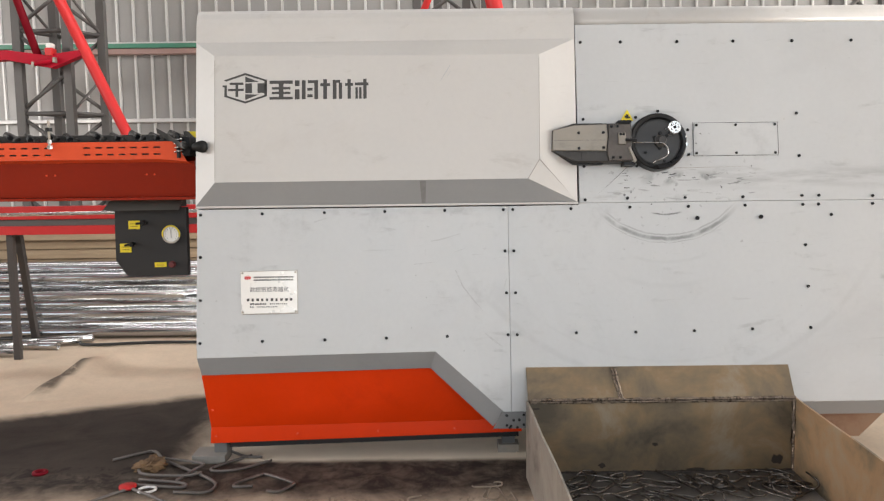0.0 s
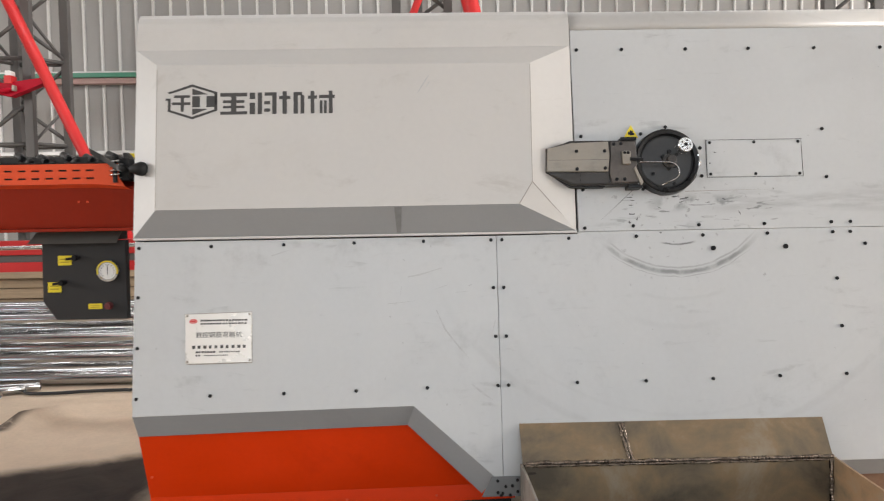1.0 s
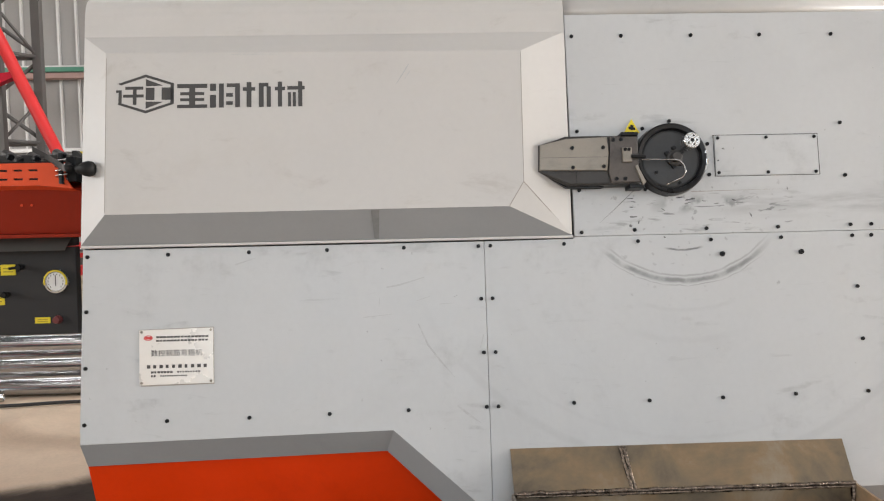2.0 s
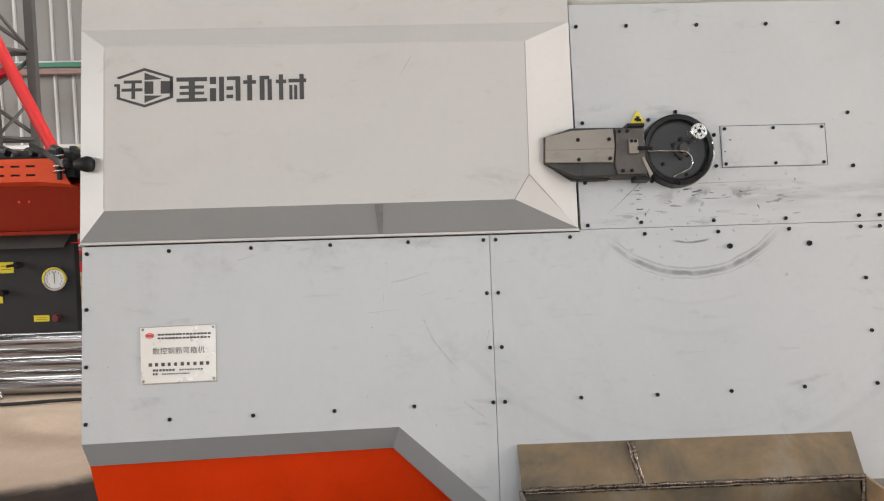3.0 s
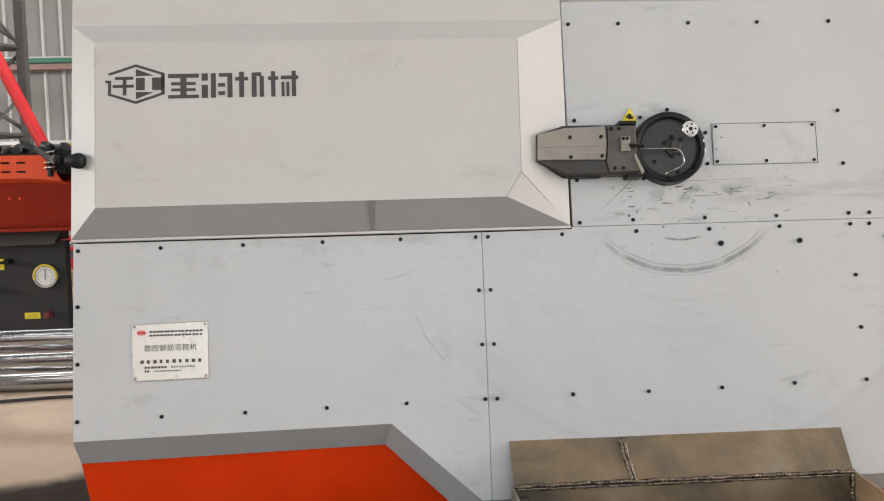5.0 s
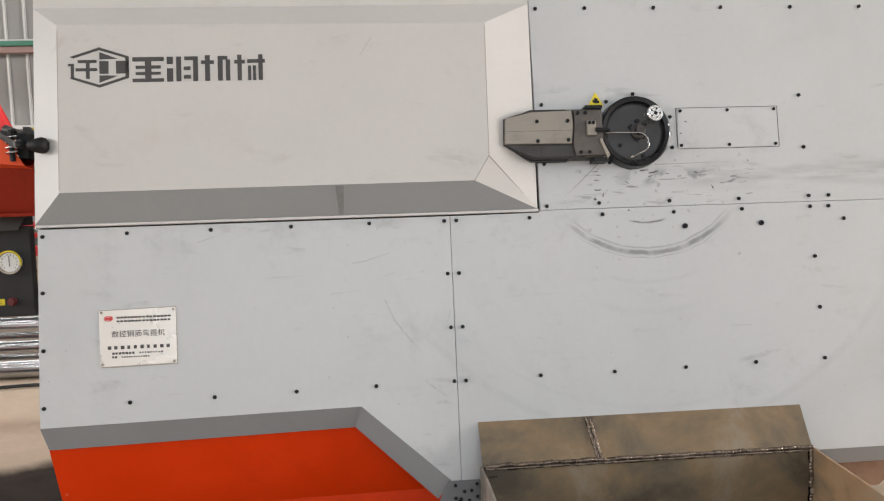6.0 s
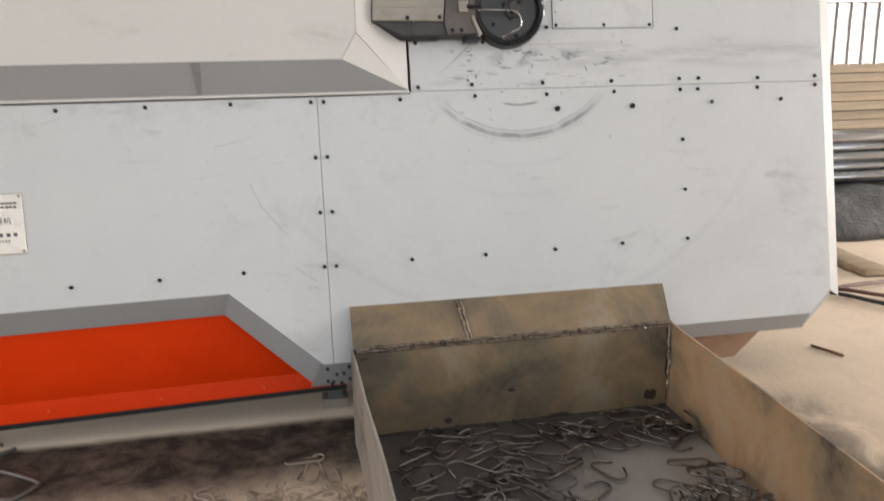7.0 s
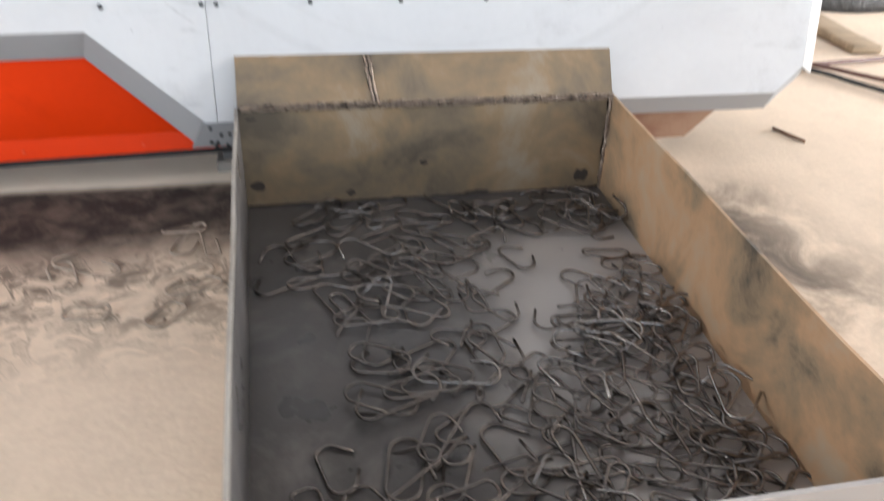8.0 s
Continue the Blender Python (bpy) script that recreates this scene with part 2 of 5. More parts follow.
    fac = node_math(nt, "MAXIMUM", fac, node_math(nt, "MULTIPLY", grey, node_math(nt, "MULTIPLY", node_smooth(nt, ns.outputs[0], 0.30, 0.62), 0.85)))
    # the steep flank of the swept dust, its shade darkened into the colour
    flank = node_math(nt, "MULTIPLY", node_smooth(nt, node_math(nt, "ABSOLUTE", node_math(nt, "ADD", sep.outputs[0], 1.53)), 0.11, 0.04), node_math(nt, "MULTIPLY", node_smooth(nt, y, 1.40, 1.60), node_smooth(nt, y, 2.35, 2.05)))
    fac = node_math(nt, "MAXIMUM", fac, node_math(nt, "MULTIPLY", flank, node_math(nt, "MULTIPLY", node_smooth(nt, sw.outputs[0], 0.28, 0.50), 0.80)))
    # paler strip beside the machine's foot: light reaching under it, put into the colour
    pale = n.new("ShaderNodeMix")
    pale.data_type = "RGBA"
    strip = node_math(nt, "MULTIPLY", node_math(nt, "MULTIPLY", node_smooth(nt, yf, 0.17, 0.24), node_smooth(nt, y, 1.5, 1.1)), node_math(nt, "MULTIPLY", node_smooth(nt, x, -0.15, 0.1), node_smooth(nt, x, 1.9, 1.75)))
    b = n["Principled BSDF"]
    l.new(b.inputs["Base Color"].links[0].from_socket, pale.inputs[6])
    pale.inputs[7].default_value = (0.80, 0.71, 0.59, 1)
    l.new(node_math(nt, "MULTIPLY", strip, 0.85), pale.inputs["Factor"])
    l.new(pale.outputs[2], b.inputs["Base Color"])
    mx = n.new("ShaderNodeMix")
    mx.data_type = "RGBA"
    l.new(b.inputs["Base Color"].links[0].from_socket, mx.inputs[6])
    mx.inputs[7].default_value = (0.019, 0.0145, 0.0145, 1)
    l.new(fac, mx.inputs["Factor"])
    l.new(mx.outputs[2], b.inputs["Base Color"])
    return m


def mottled_plate(name, tones, rough):
    """Raw hot-rolled plate: blotches of mill scale, rust and bare steel, with fine scratches."""
    m = material(name, (1, 1, 1), rough, 0.15, 0.1, 6, 80, 0.08)
    nt = m.node_tree
    n, l = nt.nodes, nt.links
    co = n.new("ShaderNodeTexCoord")
    a, c = n.new("ShaderNodeTexNoise"), n.new("ShaderNodeTexNoise")
    a.inputs["Scale"].default_value, a.inputs["Detail"].default_value, a.inputs["Roughness"].default_value, a.inputs["Distortion"].default_value = 3.2, 9, 0.62, 0.5
    c.inputs["Scale"].default_value, c.inputs["Detail"].default_value, c.inputs["Roughness"].default_value = 24, 8, 0.7
    l.new(co.outputs["Object"], a.inputs["Vector"])
    l.new(co.outputs["Object"], c.inputs["Vector"])
    v = node_math(nt, "MULTIPLY_ADD", c.outputs[0], 0.30, node_math(nt, "MULTIPLY_ADD", a.outputs[0], 1.6, -0.44))
    ramp = n.new("ShaderNodeValToRGB")
    el = ramp.color_ramp.elements
    el[0].position, el[0].color = 0.24, (*tones[0], 1)
    el[1].position, el[1].color = 0.80, (*tones[3], 1)
    for p, t in ((0.40, tones[1]), (0.60, tones[2])):
        e = el.new(p)
        e.color = (*t, 1)
    l.new(v, ramp.inputs[0])
    l.new(ramp.outputs[0], n["Principled BSDF"].inputs["Base Color"])
    return m


FACE = face_paint()
FLOOR = floor_earth()
COVER = material("warm_grey_cover_paint", (0.55, 0.533, 0.513), 0.4, 0, 0.05, 1.5, 40, 0.02, (0.48, 0.45, 0.41), 0.45, 0.54)


def smudge(mat, weight, tone, stretch):
    """Thin greasy smears over paint."""
    nt = mat.node_tree
    n, l = nt.nodes, nt.links
    co, mp, ns, mx = n.new("ShaderNodeTexCoord"), n.new("ShaderNodeMapping"), n.new("ShaderNodeTexNoise"), n.new("ShaderNodeMix")
    mp.inputs["Scale"].default_value = stretch
    mp.inputs["Rotation"].default_value = (0, 0.5, 0)
    ns.inputs["Scale"].default_value, ns.inputs["Detail"].default_value, ns.inputs["Roughness"].default_value, ns.inputs["Distortion"].default_value = 2.2, 9, 0.68, 0.6
    mx.data_type = "RGBA"
    b = n["Principled BSDF"]
    l.new(co.outputs["Object"], mp.inputs["Vector"])
    l.new(mp.outputs[0], ns.inputs["Vector"])
    l.new(b.inputs["Base Color"].links[0].from_socket, mx.inputs[6])
    mx.inputs[7].default_value = (*tone, 1)
    l.new(node_math(nt, "MULTIPLY", node_smooth(nt, ns.outputs[0], 0.57, 0.75), weight), mx.inputs["Factor"])
    l.new(mx.outputs[2], b.inputs["Base Color"])


smudge(COVER, 0.4, (0.36, 0.33, 0.30), (1.6, 1, 3.0))
# Darker than the panels: some shade of down-facing folds is in this grey.
TRIM = material("mid_grey_shaded_paint", (0.30, 0.305, 0.31), 0.42, 0, 0.06, 3, 60, 0.02, (0.24, 0.24, 0.245), 0.4, 0.6)
CORNER = material("dark_grey_paint", (0.16, 0.162, 0.165), 0.45, 0, 0.08, 6, 60, 0.02, (0.12, 0.12, 0.12), 0.4, 0.6)
BLACK = material("black_steel", (0.010, 0.010, 0.011), 0.45, 0.1, 0.2, 8, 90, 0.05, shine=0.3)
DARKGAP = material("dark_inner_steel", (0.03, 0.03, 0.03), 0.8, 0, 0.2, 4, 60, 0.05)
DISC = material("oiled_dark_steel", (0.016, 0.016, 0.017), 0.36, 0.3, 0.25, 14, 120, 0.08, (0.04, 0.038, 0.036), 0.5, 0.6, shine=0.35)
STEEL = material("ground_steel", (0.275, 0.242, 0.203), 0.45, 0.5, 0.14, 9, 140, 0.04, (0.17, 0.155, 0.13), 0.5, 0.52, stretch=(1, 1, 1.6))
DULL = material("dark_dull_steel", (0.060, 0.056, 0.053), 0.48, 0.5, 0.2, 10, 110, 0.05, (0.035, 0.032, 0.03), 0.6, 0.52, shine=0.35)
CHROME = material("bright_steel", (0.72, 0.72, 0.71), 0.22, 0.95, 0.08, 30, 160, 0.02)
PIPE = material("bright_steel_pipe", (0.43, 0.43, 0.435), 0.17, 0.95, 0.2, 1.5, 20, 0.0, rough_var=0.03, stretch=(0.1, 0.1, 0.1))
ORANGE = material("orange_red_paint", (0.70, 0.042, 0.002), 0.42, 0, 0.07, 4, 60, 0.02, (0.52, 0.028, 0.002), 0.35, 0.6, shine=0.15)
CORAL = material("orange_paint_dusty", (0.72, 0.085, 0.025), 0.5, 0, 0.07, 5, 70, 0.03, (0.6, 0.12, 0.06), 0.4, 0.6, shine=0.3)
# Darker red than the guard: the shade below it is in the paint.
DEEPRED = material("shaded_red_paint", (0.25, 0.019, 0.006), 0.45, 0, 0.1, 4, 60, 0.02, (0.17, 0.017, 0.008), 0.5, 0.55, shine=0.16)
CRANERED = material("crane_red_paint", (0.56, 0.030, 0.030), 0.45, 0, 0.1, 4, 60, 0.02, shine=0.3)
CRIMSON = material("crimson_paint", (0.40, 0.006, 0.022), 0.5, 0, 0.1, 4, 60, 0.02, shine=0.12)
DARKCRIMSON = material("dark_crimson_paint", (0.17, 0.006, 0.014), 0.5, 0, 0.1, 4, 60, 0.02, shine=0.12)
BOXSTEEL = mottled_plate("rusty_raw_plate", ((0.098, 0.080, 0.058), (0.165, 0.128, 0.084), (0.238, 0.168, 0.096), (0.285, 0.235, 0.172)), 0.42)
BOXPALE = mottled_plate("tan_stained_plate", ((0.10, 0.082, 0.062), (0.29, 0.210, 0.130), (0.46, 0.285, 0.158), (0.43, 0.33, 0.225)), 0.48)
BOXGREY = mottled_plate("scuffed_grey_plate", ((0.16, 0.145, 0.125), (0.28, 0.25, 0.215), (0.34, 0.31, 0.27), (0.30, 0.24, 0.17)), 0.55)
BOXDARK = material("grey_mill_scale_shaded_plate", (0.090, 0.082, 0.077), 0.36, 0.3, 0.28, 5, 90, 0.06, (0.19, 0.174, 0.163), 0.7, 0.54)
nt = BOXDARK.node_tree
co = nt.nodes.new("ShaderNodeTexCoord")
sep = nt.nodes.new("ShaderNodeSeparateXYZ")
nz = nt.nodes.new("ShaderNodeTexNoise")
nz.inputs["Scale"].default_value, nz.inputs["Detail"].default_value = 3.0, 7
nt.links.new(co.outputs["Object"], sep.inputs[0])
nt.links.new(co.outputs["Object"], nz.inputs["Vector"])
# Paler towards the tan plate: glare on the bottom put into its colour.
worn = nt.nodes.new("ShaderNodeMix")
worn.data_type = "RGBA"
nt.links.new(nt.nodes["Principled BSDF"].inputs["Base Color"].links[0].from_socket, worn.inputs[6])
worn.inputs[7].default_value = (0.44, 0.41, 0.385, 1)
pale_zone = node_smooth(nt, node_math(nt, "MULTIPLY_ADD", nz.outputs[0], 0.5, sep.outputs[0]), 2.36, 2.85)
pale_zone = node_math(nt, "MULTIPLY", pale_zone, node_smooth(nt, sep.outputs[1], -0.25, -0.48))
nt.links.new(node_math(nt, "MULTIPLY", pale_zone, 0.85), worn.inputs["Factor"])
nt.links.new(worn.outputs[2], nt.nodes["Principled BSDF"].inputs["Base Color"])
WELD = material("weld_bead", (0.20, 0.155, 0.120), 0.32, 0.7, 0.5, 40, 200, 0.3, (0.05, 0.036, 0.028), 0.75, 0.5)
STAIN = material("grimy_grey_paint", (0.19, 0.19, 0.19), 0.5, 0, 0.2, 30, 90, 0.02)
SCORCH = material("scorched_scale", (0.035, 0.026, 0.020), 0.7, 0, 0.3, 30, 120, 0.1)
ROD = material("dark_wire", (0.175, 0.156, 0.143), 0.24, 0.9, 0.35, 7, 60, 0.02, (0.045, 0.033, 0.027), 0.7, 0.5, rough_var=0.09)
# Brighter copy of the wire above: glints and light on the heap as colour.
BRIGHTROD = material("bright_wire", (0.30, 0.285, 0.275), 0.17, 0.95, 0.3, 7, 60, 0.02, (0.11, 0.085, 0.07), 0.6, 0.52, rough_var=0.07)
RUST = material("rusted_wire", (0.17, 0.09, 0.05), 0.8, 0.2, 0.3, 30, 160, 0.3)
CTRL = material("charcoal_textured_paint", (0.032, 0.030, 0.030), 0.6, 0, 0.08, 5, 220, 0.06, shine=0.3)
RUBBER = material("black_rubber", (0.010, 0.010, 0.010), 0.6, 0, 0.15, 10, 120, 0.05, shine=0.25)
YELLOW = material("yellow_label", (0.78, 0.62, 0.02), 0.5, 0, 0.05, 20, 120, 0.01)
WHITE = material("white_enamel", (0.78, 0.77, 0.75), 0.4, 0, 0.04, 20, 120, 0.01)
PLATE = material("pale_metal_nameplate", (0.80, 0.76, 0.71), 0.32, 0.25, 0.04, 7, 120, 0.01)
INK = material("grey_brown_print", (0.075, 0.066, 0.062), 0.5, 0, 0.08, 30, 200, 0.01)
REDINK = material("red_print", (0.6, 0.06, 0.06), 0.5, 0, 0.06, 30, 200, 0.01)
DECAL = material("dark_vinyl_print", (0.055, 0.052, 0.05), 0.5, 0, 0.1, 12, 120, 0.01)
CLAD = material("grey_corrugated_cladding", (0.29, 0.28, 0.27), 0.45, 0.25, 0.08, 1.2, 40, 0.03, (0.30, 0.285, 0.27), 0.5, 0.54)
CLADRIB = material("pale_galvanised_rib", (0.58, 0.57, 0.56), 0.4, 0.3, 0.08, 3, 60, 0.03)
GREEN = material("green_enamel_beam", (0.07, 0.24, 0.16), 0.4, 0, 0.1, 4, 60, 0.02)
PINK = material("faded_oxide_primer", (0.40, 0.27, 0.245), 0.6, 0, 0.12, 4, 60, 0.03)
TOWER = material("grey_column_paint", (0.098, 0.092, 0.088), 0.55, 0, 0.12, 4, 60, 0.03)
WOOD = material("weathered_timber", (0.32, 0.24, 0.155), 0.75, 0, 0.5, 3, 40, 0.1, (0.22, 0.15, 0.09), 0.6, 0.5, stretch=(0.3, 5, 5))
TARP = material("dark_grey_tarpaulin", (0.055, 0.052, 0.050), 0.7, 0, 0.4, 9, 60, 0.9, (0.13, 0.125, 0.12), 0.7, 0.5, bump_scale=4)
CONC = material("grey_plaster", (0.42, 0.41, 0.39), 0.85, 0, 0.1, 2, 40, 0.1)
ROOF = material("roof_sheet", (0.34, 0.34, 0.34), 0.5, 0.2, 0.1, 2, 40, 0.03)
CABLE = material("black_cable", (0.02, 0.02, 0.02), 0.5, 0, 0.1, 20, 90, 0.02)
REDCABLE = material("dull_red_cable", (0.12, 0.055, 0.042), 0.55, 0, 0.15, 20, 90, 0.02)

# Grime on creases and scratches, and the painted shadow of the nameplate.
GRIMESHADE = material("brown_grey_grime_and_shade", (0.30, 0.275, 0.245), 0.6, 0, 0.25, 30, 120, 0.02)
SCUFF = material("rubbed_steel_mark", (0.075, 0.075, 0.077), 0.5, 0.1, 0.35, 60, 160, 0.02, (0.30, 0.30, 0.30), 0.7, 0.5)
# Base orange browned and dulled: the shade below the fold is in it.
BROWNED = material("dusty_shaded_orange_paint", (0.23, 0.118, 0.072), 0.8, 0, 0.15, 4, 60, 0.05, (0.36, 0.24, 0.16), 0.6, 0.48)
PADGREY = material("dusty_grey_steel", (0.25, 0.235, 0.215), 0.7, 0.1, 0.2, 9, 90, 0.08, (0.36, 0.31, 0.25), 0.6, 0.5)
DUSTYROD = material("dust_coated_wire", (0.27, 0.22, 0.175), 0.85, 0, 0.3, 9, 90, 0.1, (0.42, 0.34, 0.26), 0.8, 0.45)
DISCFACE = material("worn_dark_disc_plate", (0.046, 0.046, 0.047), 0.42, 0.3, 0.3, 10, 120, 0.06, (0.060, 0.058, 0.055), 0.6, 0.55, shine=0.4)

DARKLEG = material("dark_brown_steel", (0.052, 0.044, 0.040), 0.6, 0.1, 0.2, 6, 60, 0.04)
LOOSEROD = material("dull_grey_wire", (0.145, 0.130, 0.120), 0.5, 0.3, 0.25, 9, 90, 0.05, (0.11, 0.09, 0.078), 0.6, 0.5)
RAG = material("brown_soiled_cloth", (0.17, 0.105, 0.055), 0.9, 0, 0.5, 22, 160, 0.4, (0.07, 0.040, 0.024), 0.8, 0.5)
HEADSTEEL = material("brown_grey_steel", (0.115, 0.100, 0.090), 0.45, 0.5, 0.2, 10, 110, 0.05, (0.060, 0.052, 0.047), 0.6, 0.52, shine=0.35)
FAINT = material("faint_grey_rub", (0.425, 0.43, 0.435), 0.5, 0, 0.12, 40, 120, 0.02, (0.50, 0.508, 0.512), 0.9, 0.47)
HOODGREY = material("grey_hood_paint", (0.085, 0.083, 0.075), 0.5, 0, 0.1, 6, 90, 0.04)


# ---- mesh helpers ----
def part(name, bm, mat, parent=None, label="", smooth=False):
    me = bpy.data.meshes.new(name)
    bmesh.ops.recalc_face_normals(bm, faces=bm.faces)
    if smooth:
        for f in bm.faces:
            f.smooth = True
    bm.to_mesh(me)
    bm.free()
    me.materials.append(mat)
    ob = new(name, me)
    if parent is not None:
        ob.parent = parent
    return tagged(ob, label)


def share(name, me, parent, m):
    """One more piece on a mesh that exists."""
    ob = new(name, me)
    ob.parent = parent
    ob.matrix_basis = m
    return ob


def thing(name, label, category, at=None, group="", kind=""):
    ob = new(name)
    if at is not None:
        ob.matrix_world = at
    return tagged(ob, label, category, group, kind)


def block(x0, x1, y0, y1, z0, z1, bevel=0.0, bm=None):
    own = bm is None
    bm = bmesh.new() if own else bm
    vs = [bm.verts.new((x, y, z)) for z in (z0, z1) for y in (y0, y1) for x in (x0, x1)]
    fs = [bm.faces.new([vs[k] for k in q]) for q in ((0, 2, 3, 1), (4, 5, 7, 6), (0, 1, 5, 4), (2, 6, 7, 3), (0, 4, 6, 2), (1, 3, 7, 5))]
    if bevel:
        es = list({e for f in fs for e in f.edges})
        bmesh.ops.bevel(bm, geom=es, offset=bevel, segments=2, affect="EDGES", profile=0.6)
    return bm


def sheet(outline, y0, y1, bevel=0.0, bm=None):
    """A plate: an outline of (x, z) given depth from y0 (front) to y1."""
    own = bm is None
    bm = bmesh.new() if own else bm
    a = [bm.verts.new((x, y0, z)) for x, z in outline]
    b = [bm.verts.new((x, y1, z)) for x, z in outline]
    k = len(a)
    front = bm.faces.new(a)
    bm.faces.new(list(reversed(b)))
    for i in range(k):
        bm.faces.new((a[i], b[i], b[(i + 1) % k], a[(i + 1) % k]))
    if bevel:
        bmesh.ops.bevel(bm, geom=list(front.edges), offset=bevel, segments=2, affect="EDGES", profile=0.5)
    return bm


def fold(rows, thick, bm=None):
    """Sheet metal through rows of points (each row a line of (x, y, z)), thickened backwards along y."""
    own = bm is None
    bm = bmesh.new() if own else bm
    fr = [[bm.verts.new(p) for p in row] for row in rows]
    bk = [[bm.verts.new((p[0], p[1] + thick, p[2])) for p in row] for row in rows]
    m, k = len(rows), len(rows[0])
    for i in range(m - 1):
        for j in range(k - 1):
            bm.faces.new((fr[i][j], fr[i][j + 1], fr[i + 1][j + 1], fr[i + 1][j]))
            bm.faces.new((bk[i][j], bk[i + 1][j], bk[i + 1][j + 1], bk[i][j + 1]))
    for i in range(m - 1):
        for j in (0, k - 1):
            bm.faces.new((fr[i][j], fr[i + 1][j], bk[i + 1][j], bk[i][j]))
    for j in range(k - 1):
        for i in (0, m - 1):
            bm.faces.new((fr[i][j], bk[i][j], bk[i][j + 1], fr[i][j + 1]))
    return bm


def lathe(profile, sides=32, bm=None, at=(0, 0, 0)):
    """Turned about the y axis: profile of (radius, y)."""
    own = bm is None
    bm = bmesh.new() if own else bm
    rings = []
    for r, y in profile:
        if r <= 1e-6:
            rings.append([bm.verts.new((at[0], at[1] + y, at[2]))])
        else:
            rings.append([bm.verts.new((at[0] + r * math.cos(2 * math.pi * k / sides), at[1] + y, at[2] + r * math.sin(2 * math.pi * k / sides))) for k in range(sides)])
    for a, b in zip(rings, rings[1:]):
        for k in range(sides):
            j = (k + 1) % sides
            if len(a) == 1 and len(b) > 1:
                bm.faces.new((a[0], b[k], b[j]))
            elif len(b) == 1 and len(a) > 1:
                bm.faces.new((a[k], b[0], a[j]))
            elif len(a) > 1:
                bm.faces.new((a[k], b[k], b[j], a[j]))
    return bm


def tube(points, radius, sides=8, bm=None, closed=False):
    """A round bar along points."""
    own = bm is None
    bm = bmesh.new() if own else bm
    pts = [Vector(p) for p in points]
    n = len(pts)
    rings, prev = [], None
    for i, p in enumerate(pts):
        if closed:
            d = pts[(i + 1) % n] - pts[i - 1]
        else:
            d = pts[min(i + 1, n - 1)] - pts[max(i - 1, 0)]
        d.normalize()
        side = prev - d * prev.dot(d) if prev is not None else d.cross(Vector((0, 0, 1)) if abs(d.z) < 0.9 else Vector((1, 0, 0)))
        side.normalize()
        prev = side
        up = d.cross(side)
        rings.append([bm.verts.new(p + (side * math.cos(2 * math.pi * k / sides) + up * math.sin(2 * math.pi * k / sides)) * radius) for k in range(sides)])
    pairs = list(zip(rings, rings[1:])) + ([(rings[-1], rings[0])] if closed else [])
    for a, b in pairs:
        for k in range(sides):
            j = (k + 1) % sides
            bm.faces.new((a[k], a[j], b[j], b[k]))
    if not closed:
        bm.faces.new(list(reversed(rings[0])))
        bm.faces.new(rings[-1])
    return bm


def bolt_mesh(name, radius, height, mat):
    """A socket-head bolt, axis along y, head towards -y."""
    bm = lathe([(0, -height * 0.45), (radius * 0.5, -height * 0.45), (radius * 0.55, -height), (radius * 0.9, -height), (radius, -height * 0.8), (radius, 0.0015)], 10)
    me = bpy.data.meshes.new(name)
    bmesh.ops.recalc_face_normals(bm, faces=bm.faces)
    bm.to_mesh(me)
    bm.free()
    me.materials.append(mat)
    return me


BOLT = bolt_mesh("bolt", 0.0078, 0.006, BLACK)
SMALLBOLT = bolt_mesh("bolt", 0.0068, 0.005, BLACK)


def bolts(parent, places, y=0.0, me=None):
    for x, z in places:
        share("bolt", me or BOLT, parent, pose(x, y, z, 0, random.uniform(0, 60), 0))


# ---- the hall ----
def slab(name, x0, x1, y0, y1, z0, z1, mat, label, category):
    return tagged(part(name, block(x0, x1, y0, y1, z0, z1), mat), label, category, "", "structure")


def build_floor():
    bm = bmesh.new()
    xs, ys = np.linspace(-11.2, 22.2, 114), np.linspace(-12.2, 8.9, 80)
    grid = [[bm.verts.new((x, y, 0.0 if (-1.5 < x < 4.2 and -2.2 < y < 1.5) else 0.012 * noise.noise((x * 0.7, y * 0.7, 0)) - 0.006)) for x in xs] for y in ys]
    for a, b in zip(grid, grid[1:]):
        for k in range(len(xs) - 1):
            bm.faces.new((a[k], a[k + 1], b[k + 1], b[k]))
    tagged(part("floor", bm, FLOOR, smooth=True), "dusty sand-coloured concrete floor with dark patches of mill scale and shade", "floor", "", "structure")


def clad_wall():
    wall = tagged(part("wall_north", block(-11.2, 22.2, 8.72, 8.9, 0, 8.0), CLAD), "grey corrugated steel cladding wall with pale ribs", "wall", "", "structure")
    bm = fold([[(-0.022, 0, 0), (-0.014, -0.03, 0), (0.014, -0.03, 0), (0.022, 0, 0)], [(-0.022, 0, 8.0), (-0.014, -0.03, 8.0), (0.014, -0.03, 8.0), (0.022, 0, 8.0)]], 0.004)
    first = part("rib", bm, CLADRIB, wall)
    first.matrix_basis = pose(-3.80, 8.715, 0)
    for k in range(-27, 98):
        if k:
            share("rib", first.data, wall, pose(-3.80 + 0.262 * k, 8.715, 0))
    for z in (2.38, 4.9, 6.6):
        tagged(part("trim", block(-11.2, 22.2, 8.60, 8.68, z, z + 0.06, 0.008), CLADRIB), "pale galvanised wall girt", "girt", "", "structure")
    tagged(part("trim", block(-11.2, 22.2, 8.36, 8.56, 3.500, 3.568, 0.008), GREEN), "green painted steel rail along the wall", "rail", "", "structure")
